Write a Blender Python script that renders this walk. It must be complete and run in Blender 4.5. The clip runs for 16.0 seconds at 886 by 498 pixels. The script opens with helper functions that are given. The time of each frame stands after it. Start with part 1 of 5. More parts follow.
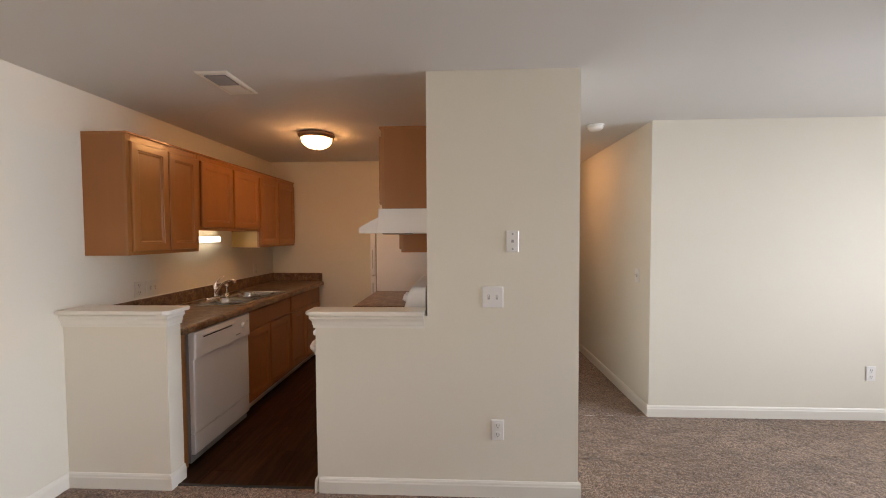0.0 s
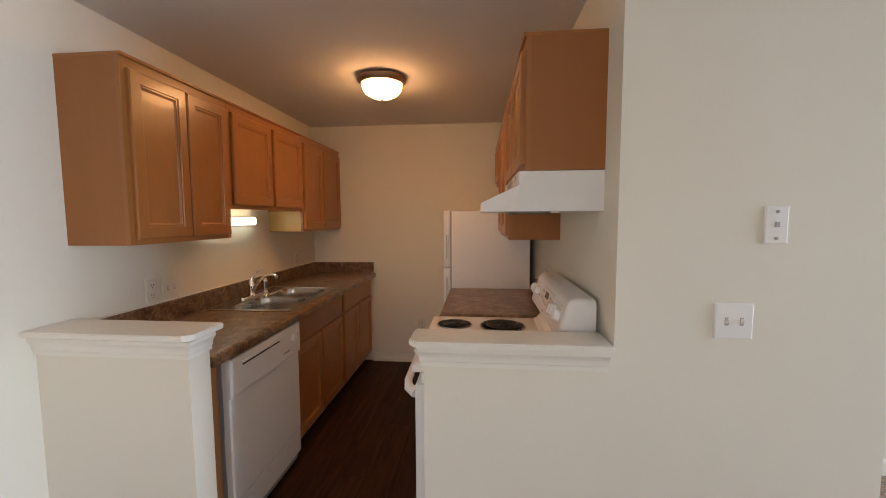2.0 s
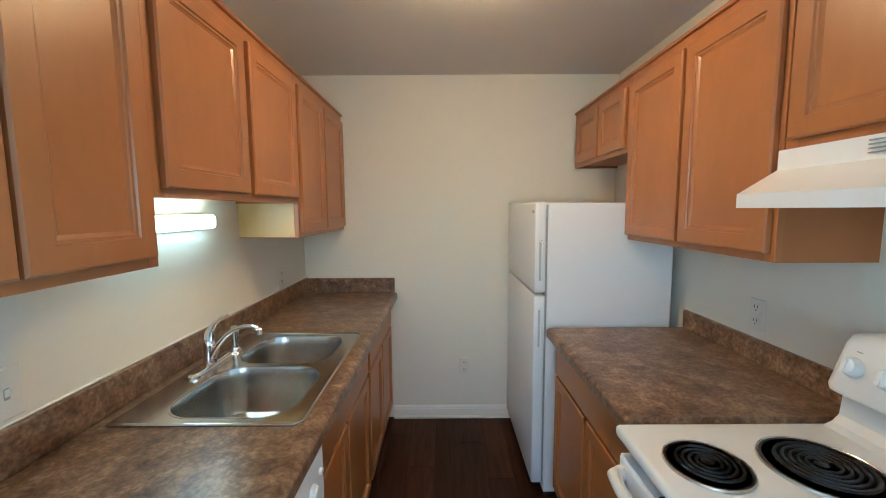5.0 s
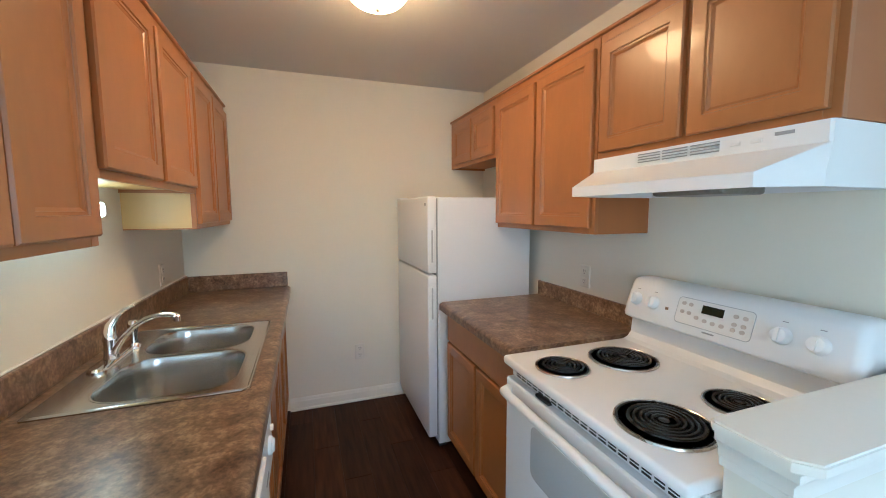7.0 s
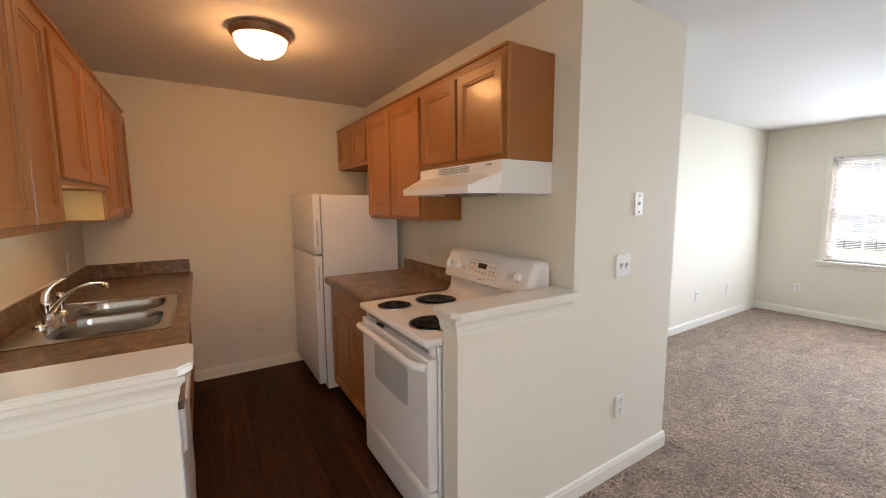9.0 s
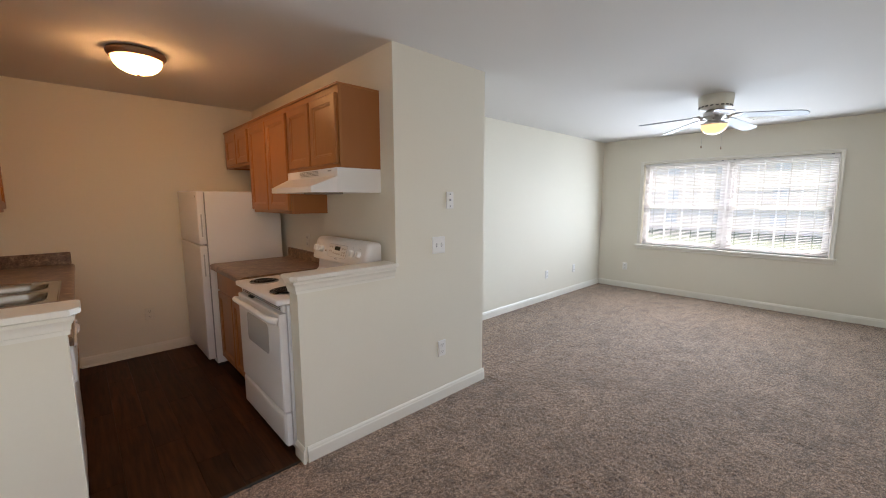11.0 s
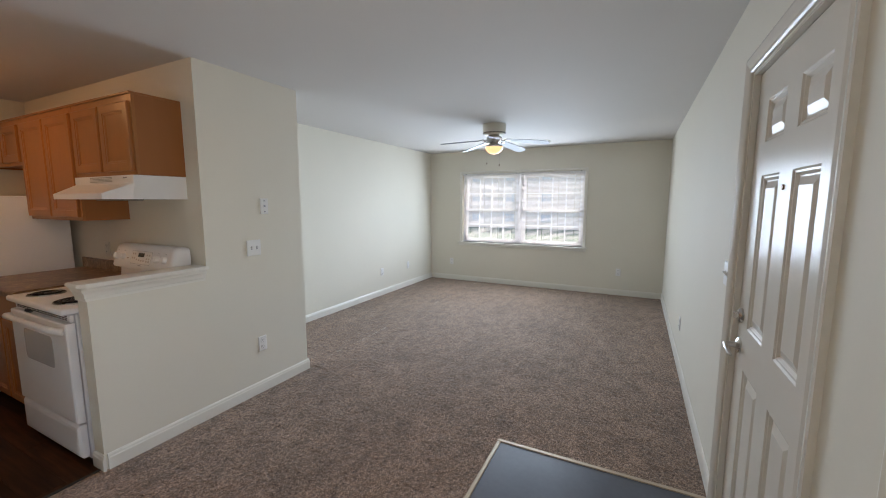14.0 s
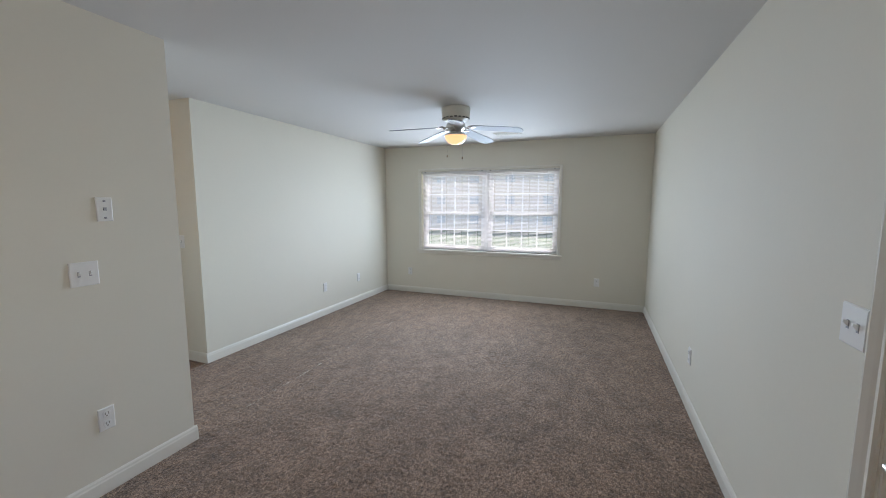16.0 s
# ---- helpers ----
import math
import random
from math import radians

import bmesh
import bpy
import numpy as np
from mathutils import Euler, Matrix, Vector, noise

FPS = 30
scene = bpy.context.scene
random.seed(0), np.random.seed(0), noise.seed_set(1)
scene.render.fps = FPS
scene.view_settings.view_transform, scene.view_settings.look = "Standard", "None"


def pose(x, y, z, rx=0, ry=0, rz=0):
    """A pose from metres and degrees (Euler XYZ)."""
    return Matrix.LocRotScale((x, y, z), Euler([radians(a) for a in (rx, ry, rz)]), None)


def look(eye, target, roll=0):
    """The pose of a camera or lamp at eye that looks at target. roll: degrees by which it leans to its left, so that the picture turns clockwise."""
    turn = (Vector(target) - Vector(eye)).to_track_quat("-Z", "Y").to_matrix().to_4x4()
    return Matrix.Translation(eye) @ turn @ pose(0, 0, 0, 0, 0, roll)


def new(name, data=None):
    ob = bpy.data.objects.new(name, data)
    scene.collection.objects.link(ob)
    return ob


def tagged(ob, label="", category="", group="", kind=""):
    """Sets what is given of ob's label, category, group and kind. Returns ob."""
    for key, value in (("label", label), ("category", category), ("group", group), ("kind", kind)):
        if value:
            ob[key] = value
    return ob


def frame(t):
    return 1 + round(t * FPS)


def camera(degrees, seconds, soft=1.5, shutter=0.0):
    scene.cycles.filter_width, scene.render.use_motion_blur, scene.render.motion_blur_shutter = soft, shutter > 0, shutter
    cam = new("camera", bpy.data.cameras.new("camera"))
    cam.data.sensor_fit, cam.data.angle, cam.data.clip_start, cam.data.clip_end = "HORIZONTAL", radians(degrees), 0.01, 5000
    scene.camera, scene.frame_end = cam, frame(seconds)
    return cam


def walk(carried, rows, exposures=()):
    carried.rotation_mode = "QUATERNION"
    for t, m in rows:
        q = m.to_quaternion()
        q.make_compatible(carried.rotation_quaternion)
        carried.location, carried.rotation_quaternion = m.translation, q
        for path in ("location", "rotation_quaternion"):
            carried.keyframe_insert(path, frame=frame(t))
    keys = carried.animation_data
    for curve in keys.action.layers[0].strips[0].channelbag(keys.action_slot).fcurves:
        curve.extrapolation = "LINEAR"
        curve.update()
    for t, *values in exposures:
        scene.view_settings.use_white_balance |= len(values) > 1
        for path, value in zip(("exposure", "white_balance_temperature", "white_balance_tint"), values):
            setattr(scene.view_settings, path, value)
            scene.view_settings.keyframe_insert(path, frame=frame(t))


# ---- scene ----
cam = camera(97.7, 16.0, soft=1.0)
METRES, EYE, TILT, LEAN, TURN = 6.1, 1.5, 0.0, 0.0, 2.6
ROWS = [
    (0.0, 0.0, 0.0, 0.0, -0.01, -2.08, 0.27),
    (0.5, -0.0188, 0.0349, -0.003, 0.73, -2.75, 0.26),
    (1.0, -0.0422, 0.0758, -0.0024, 1.37, -3.49, 0.24),
    (1.5, -0.0732, 0.1131, -0.0011, 2.12, -4.24, 0.3),
    (2.0, -0.099, 0.1456, -0.0017, 2.72, -4.63, 0.25),
    (2.5, -0.1206, 0.1841, 0.0006, 3.11, -5.21, 0.29),
    (3.0, -0.1449, 0.2199, 0.0002, 3.14, -5.54, 0.28),
    (5.5, -0.2196, 0.3528, 0.0023, -6.55, -5.88, 0.28),
    (6.0, -0.2272, 0.3493, -0.0035, -11.67, -5.79, 0.2),
    (6.5, -0.2355, 0.3289, -0.0062, -17.14, -5.69, 0.17),
    (7.0, -0.2468, 0.3066, -0.0064, -22.15, -5.62, 0.22),
    (7.5, -0.2589, 0.2803, -0.0047, -26.31, -5.79, 0.17),
    (8.0, -0.2635, 0.2519, -0.0042, -29.62, -6.0, 0.26),
    (8.5, -0.2584, 0.2152, -0.0062, -32.31, -6.27, 0.28),
    (11.0, -0.2686, 0.0429, -0.0058, -45.85, -7.24, 0.16),
    (11.5, -0.2749, 0.0129, -0.0052, -49.62, -7.28, 0.13),
    (12.0, -0.2789, -0.0127, -0.0051, -53.71, -7.3, 0.08),
    (12.5, -0.2853, -0.0366, -0.0043, -57.6, -7.29, 0.07),
    (13.0, -0.2915, -0.0497, -0.003, -61.16, -7.19, 0.02),
    (13.5, -0.2971, -0.0545, -0.0015, -63.94, -7.08, -0.02),
    (14.0, -0.2961, -0.0537, -0.0004, -66.08, -6.97, -0.02),
    (14.5, -0.2843, -0.048, -0.0002, -67.77, -6.91, -0.01),
    (15.0, -0.2493, -0.0341, -0.0019, -69.22, -6.84, 0.01),
    (15.5, -0.204, -0.0215, -0.003, -70.45, -6.76, 0.04),
    (16.0, -0.1509, -0.0142, -0.0017, -71.25, -6.65, 0.0),
]
EXPOSURES = [(0.0, 2.16, 8200, 29), (1.5, 2.26, 7750, 27), (3.0, 2.58, 6850, 17), (5.5, 3.40, 4450, -5), (6.5, 3.42, 4400, -4), (7.0, 3.40, 5000, 2), (8.0, 3.12, 7450, 22), (8.5, 2.86, 7550, 25),
             (11.0, 2.24, 7350, 23), (12.5, 2.07, 7150, 21), (14.5, 1.92, 7000, 21), (16.0, 1.79, 6850, 20)]
walk(cam, [(t, pose(0, 0, EYE, TILT, LEAN, TURN) @ pose(METRES * x, METRES * y, METRES * z, 90 + pitch, roll, yaw)) for t, x, y, z, yaw, pitch, roll in ROWS], EXPOSURES)

# ---- world, sun and exposure ----
SUN_DIR = Vector((0.62, -0.12, 0.70)).normalized()      # towards the sun
world = bpy.data.worlds.new("world")
scene.world = world
world.use_nodes = True
wn = world.node_tree.nodes
sky = wn.new("ShaderNodeTexSky")
sky.sky_type = "NISHITA"
sky.sun_disc = False
sky.sun_elevation = math.asin(SUN_DIR.z)
sky.sun_rotation = math.atan2(SUN_DIR.x, SUN_DIR.y)
wn["Background"].inputs["Strength"].default_value = 0.15
world.node_tree.links.new(sky.outputs["Color"], wn["Background"].inputs["Color"])
sun = new("sun", bpy.data.lights.new("sun", "SUN"))
sun.data.energy, sun.data.angle, sun.data.color = 2.5, radians(0.5), (1.0, 0.95, 0.88)
sun.matrix_world = look(SUN_DIR * 30, (0, 0, 0))

# area lamps as daylight: the living room window's, and an added one beside the entry door
for name, place, turn, tilt, watts, tint, wide, high, spread in (
        ("window_daylight", (4.885, 1.457, 1.375), 90, -6, 14.2, (0.575, 0.80, 1.0), 2.08, 1.18, 180),
        # second, narrower lamp added to carry window light deeper into the room
        ("window_deep_daylight", (4.880, 1.457, 1.375), 90, -6, 9.6, (0.575, 0.80, 1.0), 2.08, 1.18, 85),
        # no window is seen here; lamp added to lighten the partition's front
        ("assumed_front_daylight", (-1.48, -0.80, 1.48), 0, 0, 1.55, (1.0, 0.83, 0.66), 0.98, 1.10, 180)):
    lamp_data = bpy.data.lights.new(name, "AREA")
    lamp_data.shape, lamp_data.size, lamp_data.size_y = "RECTANGLE", wide, high
    lamp_data.energy, lamp_data.color, lamp_data.spread = watts, tint, radians(spread)
    window_lamp = new(name, lamp_data)
    window_lamp.matrix_world = pose(*place, 90 + tilt, 0, turn)

# ---- materials ----


def mat(name, color, rough=0.5, metal=0.0, scale=8.0, vary=0.06, fine=120.0, fine_vary=0.03, bump=0.0, bump_scale=200.0,
        stretch=(1, 1, 1), coat=0.0, emit=None, rough_vary=0.08, per_object=0.0, spec=0.5):
    """A surface with variation at two scales: broad blotches and fine grain, in colour, gloss and relief."""
    m = bpy.data.materials.new(name)
    m.use_nodes = True
    t = m.node_tree
    n, l = t.nodes, t.links
    b = n["Principled BSDF"]
    co = n.new("ShaderNodeTexCoord")
    mp = n.new("ShaderNodeMapping")
    mp.inputs["Scale"].default_value = stretch
    l.new(co.outputs["Object"], mp.inputs["Vector"])
    n1 = n.new("ShaderNodeTexNoise")
    n1.inputs["Scale"].default_value, n1.inputs["Detail"].default_value = scale, 4
    n2 = n.new("ShaderNodeTexNoise")
    n2.inputs["Scale"].default_value, n2.inputs["Detail"].default_value = fine, 3
    for k in (n1, n2):
        l.new(mp.outputs["Vector"], k.inputs["Vector"])
    hsv = n.new("ShaderNodeHueSaturation")
    hsv.inputs["Color"].default_value = (*color, 1)
    a = n.new("ShaderNodeMath")
    a.operation = "MULTIPLY_ADD"
    a.inputs[1].default_value, a.inputs[2].default_value = vary * 2, 1 - vary
    l.new(n1.outputs["Fac"], a.inputs[0])
    c = n.new("ShaderNodeMath")
    c.operation = "MULTIPLY_ADD"
    c.inputs[1].default_value = fine_vary * 2
    l.new(n2.outputs["Fac"], c.inputs[0])
    l.new(a.outputs[0], c.inputs[2])
    last = c
    if per_object:
        oi = n.new("ShaderNodeObjectInfo")
        d = n.new("ShaderNodeMath")
        d.operation = "MULTIPLY_ADD"
        d.inputs[1].default_value = per_object
        l.new(oi.outputs["Random"], d.inputs[0])
        l.new(c.outputs[0], d.inputs[2])
        last = d
    l.new(last.outputs[0], hsv.inputs["Value"])
    l.new(hsv.outputs["Color"], b.inputs["Base Color"])
    r = n.new("ShaderNodeMath")
    r.operation = "MULTIPLY_ADD"
    r.inputs[1].default_value, r.inputs[2].default_value = rough_vary, max(0.02, rough - rough_vary / 2)
    l.new(n1.outputs["Fac"], r.inputs[0])
    l.new(r.outputs[0], b.inputs["Roughness"])
    b.inputs["Metallic"].default_value = metal
    b.inputs["Coat Weight"].default_value = coat
    b.inputs["Specular IOR Level"].default_value = spec
    if bump:
        n3 = n.new("ShaderNodeTexNoise")
        n3.inputs["Scale"].default_value, n3.inputs["Detail"].default_value = bump_scale, 2
        l.new(mp.outputs["Vector"], n3.inputs["Vector"])
        bp = n.new("ShaderNodeBump")
        bp.inputs["Strength"].default_value, bp.inputs["Distance"].default_value = bump, 0.002
        l.new(n3.outputs["Fac"], bp.inputs["Height"])
        l.new(bp.outputs["Normal"], b.inputs["Normal"])
    if emit:
        b.inputs["Emission Color"].default_value = (*emit[0], 1)
        b.inputs["Emission Strength"].default_value = emit[1]
    return m


M = {
    "wall": mat("wall_paint", (0.775, 0.737, 0.640), 0.75, spec=0.22, scale=1.2, vary=0.025, fine=60, fine_vary=0.012, bump=0.10, bump_scale=260),
    "ceiling": mat("ceiling_paint", (0.68, 0.665, 0.645), 0.85, scale=1.0, vary=0.03, fine=90, fine_vary=0.015, bump=0.15, bump_scale=180),
    "trim": mat("trim_paint", (0.81, 0.785, 0.715), 0.32, scale=3, vary=0.03, fine=80, fine_vary=0.015, bump=0.03, bump_scale=90),
    "door": mat("door_paint", (0.72, 0.675, 0.60), 0.24, spec=0.05, scale=3, vary=0.03, fine=80, fine_vary=0.012, bump=0.03, bump_scale=70),
    "wood": mat("maple_cabinet", (0.340, 0.134, 0.038), 0.34, scale=7, vary=0.20, fine=40, fine_vary=0.08, stretch=(1, 1, 0.35), bump=0.03,
                bump_scale=60, coat=0.15, per_object=0.06),
    "wood_flat": mat("maple_side", (0.335, 0.124, 0.033), 0.45, scale=6, vary=0.12, fine=30, fine_vary=0.05, stretch=(1, 1, 0.12)),
    # pale maple with the fluorescent strip's yellow light put into its colour
    "wood_lit": mat("strip_lit_maple", (0.62, 0.42, 0.16), 0.35, scale=4, vary=0.08, fine=30, fine_vary=0.05, stretch=(1, 1, 0.15)),
    "white": mat("white_enamel", (0.82, 0.83, 0.845), 0.33, scale=2, vary=0.02, fine=60, fine_vary=0.01, coat=0.0),
    "fridge": mat("fridge_enamel", (0.80, 0.805, 0.82), 0.33, scale=2, vary=0.02, fine=60, fine_vary=0.01, bump=0.10, bump_scale=330),
    "plastic": mat("white_plastic", (0.83, 0.82, 0.80), 0.35, scale=10, vary=0.02, fine=80, fine_vary=0.01),
    "grey": mat("grey_plastic", (0.30, 0.31, 0.32), 0.4, scale=10, vary=0.05),
    "dark": mat("dark_gap", (0.02, 0.02, 0.02), 0.6, scale=10, vary=0.1),
    "coil": mat("coil_metal", (0.022, 0.021, 0.021), 0.24, metal=0.6, scale=30, vary=0.25),
    "pan": mat("dark_chrome_pan", (0.07, 0.066, 0.062), 0.12, metal=0.9, scale=20, vary=0.2),
    "steel": mat("brushed_steel", (0.53, 0.52, 0.495), 0.21, metal=1.0, scale=6, vary=0.05, fine=160, fine_vary=0.05, stretch=(1, 0.06, 1), rough_vary=0.05),
    "chrome": mat("chrome", (0.82, 0.82, 0.83), 0.07, metal=1.0, scale=20, vary=0.02),
    "nickel": mat("satin_nickel", (0.55, 0.53, 0.50), 0.28, metal=1.0, scale=20, vary=0.05),
    "bronze": mat("bronze_ring", (0.26, 0.16, 0.10), 0.4, metal=0.6, scale=20, vary=0.12),
    "glass_oven": mat("oven_glass", (0.56, 0.565, 0.57), 0.10, scale=4, vary=0.04, coat=0.4),
    "lcd": mat("display_glass", (0.012, 0.02, 0.012), 0.08, scale=20, vary=0.1),
    "ink": mat("grey_print", (0.35, 0.35, 0.37), 0.5, scale=20, vary=0.05),
    "button": mat("button_grey", (0.56, 0.50, 0.46), 0.45, scale=20, vary=0.06),
    "slat": mat("blind_slat", (0.82, 0.82, 0.82), 0.4, scale=6, vary=0.03),
    "vinyl": mat("vinyl_frame", (0.82, 0.82, 0.82), 0.35, scale=6, vary=0.02),
    "blade": mat("fan_blade", (0.27, 0.29, 0.33), 0.5, scale=8, vary=0.04, fine=60, fine_vary=0.02),
    "ivory": mat("ivory_plate", (0.72, 0.69, 0.61), 0.4, scale=10, vary=0.03),
    "slot": mat("plate_slot", (0.16, 0.15, 0.14), 0.6, scale=10, vary=0.1),
    "grip": mat("grip_grey", (0.48, 0.49, 0.51), 0.4, scale=10, vary=0.05),
    "pad": mat("entry_vinyl", (0.070, 0.076, 0.096), 0.31, scale=5, vary=0.22, fine=40, fine_vary=0.12, bump=0.08, bump_scale=40),
    "strip": mat("edge_strip", (0.50, 0.40, 0.29), 0.35, metal=0.3, scale=14, vary=0.15),
    "filter": mat("hood_filter", (0.28, 0.27, 0.25), 0.4, metal=0.8, scale=60, vary=0.2),
    "brick": mat("facade_siding", (0.60, 0.55, 0.50), 0.9, scale=3, vary=0.15, fine=20, fine_vary=0.15),
    "roof": mat("roof_shingle", (0.22, 0.22, 0.23), 0.9, scale=3, vary=0.15, fine=12, fine_vary=0.15),
    "siding": mat("pale_siding", (0.55, 0.54, 0.52), 0.8, scale=1, vary=0.06),
    "winglass": mat("far_window", (0.50, 0.54, 0.58), 0.1, scale=1, vary=0.1),
    "lawn": mat("lawn", (0.10, 0.13, 0.09), 0.95, scale=0.6, vary=0.25, fine=20, fine_vary=0.25),
}


def emitter(name, color, strength, rough=0.4):
    m = mat(name, (0.85, 0.83, 0.78), rough, emit=(color, strength), scale=6, vary=0.02)
    return m


M["dome"] = emitter("lit_alabaster_glass", (1.0, 0.57, 0.235), 7.4)
M["fan_glass"] = mat("lit_fan_glass", (0.38, 0.32, 0.26), 0.4, emit=((1.0, 0.52, 0.24), 0.40), scale=6, vary=0.02)
M["hall_dome"] = emitter("lit_hall_glass", (1.0, 0.58, 0.28), 4.0)
M["tube"] = emitter("lit_fluorescent_diffuser", (0.90, 1.0, 0.86), 1.35)


def laminate():
    """Brown stone-look laminate: drifting light and dark brown patches with fine flecks."""
    m = bpy.data.materials.new("stone_laminate")
    m.use_nodes = True
    t = m.node_tree
    n, l = t.nodes, t.links
    b = n["Principled BSDF"]
    co = n.new("ShaderNodeTexCoord")
    warp = n.new("ShaderNodeTexNoise")
    warp.inputs["Scale"].default_value, warp.inputs["Detail"].default_value = 7, 3
    mix = n.new("ShaderNodeMix")
    mix.data_type = "VECTOR"
    mix.inputs["Factor"].default_value = 0.06
    l.new(co.outputs["Object"], warp.inputs["Vector"])
    l.new(co.outputs["Object"], mix.inputs[4])
    l.new(warp.outputs["Color"], mix.inputs[5])
    n1 = n.new("ShaderNodeTexNoise")
    n1.inputs["Scale"].default_value, n1.inputs["Detail"].default_value, n1.inputs["Roughness"].default_value = 15, 10, 0.76
    l.new(mix.outputs[1], n1.inputs["Vector"])
    r1 = n.new("ShaderNodeValToRGB")
    e = r1.color_ramp.elements
    e[0].position, e[0].color = 0.35, (0.060, 0.030, 0.016, 1)
    e[1].position, e[1].color = 0.67, (0.46, 0.325, 0.20, 1)
    for p, col in ((0.42, (0.140, 0.075, 0.042, 1)), (0.52, (0.225, 0.135, 0.078, 1)), (0.60, (0.34, 0.225, 0.132, 1))):
        k = e.new(p)
        k.color = col
    l.new(n1.outputs["Fac"], r1.inputs["Fac"])
    n2 = n.new("ShaderNodeTexNoise")
    n2.inputs["Scale"].default_value, n2.inputs["Detail"].default_value = 75, 5
    l.new(co.outputs["Object"], n2.inputs["Vector"])
    r2 = n.new("ShaderNodeValToRGB")
    r2.color_ramp.elements[0].position, r2.color_ramp.elements[0].color = 0.40, (0.45, 0.42, 0.40, 1)
    r2.color_ramp.elements[1].position, r2.color_ramp.elements[1].color = 0.56, (1, 1, 1, 1)
    l.new(n2.outputs["Fac"], r2.inputs["Fac"])
    mul = n.new("ShaderNodeMix")
    mul.data_type, mul.blend_type = "RGBA", "MULTIPLY"
    mul.inputs["Factor"].default_value = 0.65
    l.new(r1.outputs["Color"], mul.inputs[6])
    l.new(r2.outputs["Color"], mul.inputs[7])
    l.new(mul.outputs[2], b.inputs["Base Color"])
    b.inputs["Roughness"].default_value = 0.28
    bp = n.new("ShaderNodeBump")
    bp.inputs["Strength"].default_value, bp.inputs["Distance"].default_value = 0.06, 0.002
    l.new(n2.outputs["Fac"], bp.inputs["Height"])
    l.new(bp.outputs["Normal"], b.inputs["Normal"])
    return m


M["laminate"] = laminate()


def plank_material():
    """Dark walnut vinyl plank; each plank its own tone, with grain along its length."""
    m = bpy.data.materials.new("dark_vinyl_plank")
    m.use_nodes = True
    t = m.node_tree
    n, l = t.nodes, t.links
    b = n["Principled BSDF"]
    geo = n.new("ShaderNodeNewGeometry")
    oi = n.new("ShaderNodeObjectInfo")
    mp = n.new("ShaderNodeMapping")
    mp.inputs["Scale"].default_value = (26, 2.2, 26)
    l.new(geo.outputs["Position"], mp.inputs["Vector"])
    g = n.new("ShaderNodeTexNoise")
    g.noise_dimensions = "4D"
    g.inputs["Scale"].default_value, g.inputs["Detail"].default_value = 1.6, 6
    l.new(mp.outputs["Vector"], g.inputs["Vector"])
    k = n.new("ShaderNodeMath")
    k.operation = "MULTIPLY"
    k.inputs[1].default_value = 40
    l.new(oi.outputs["Random"], k.inputs[0])
    l.new(k.outputs[0], g.inputs["W"])
    r = n.new("ShaderNodeValToRGB")
    r.color_ramp.elements[0].position, r.color_ramp.elements[0].color = 0.3, (0.020, 0.0068, 0.0029, 1)
    r.color_ramp.elements[1].position, r.color_ramp.elements[1].color = 0.75, (0.082, 0.031, 0.0135, 1)
    l.new(g.outputs["Fac"], r.inputs["Fac"])
    hsv = n.new("ShaderNodeHueSaturation")
    v = n.new("ShaderNodeMapRange")
    v.inputs["To Min"].default_value, v.inputs["To Max"].default_value = 0.62, 1.12
    l.new(oi.outputs["Random"], v.inputs["Value"])
    l.new(v.outputs[0], hsv.inputs["Value"])
    l.new(r.outputs["Color"], hsv.inputs["Color"])
    l.new(hsv.outputs["Color"], b.inputs["Base Color"])
    b.inputs["Roughness"].default_value = 0.5
    b.inputs["Specular IOR Level"].default_value = 0.18
    bp = n.new("ShaderNodeBump")
    bp.inputs["Strength"].default_value, bp.inputs["Distance"].default_value = 0.12, 0.002
    l.new(g.outputs["Fac"], bp.inputs["Height"])
    l.new(bp.outputs["Normal"], b.inputs["Normal"])
    return m


M["plank"] = plank_material()


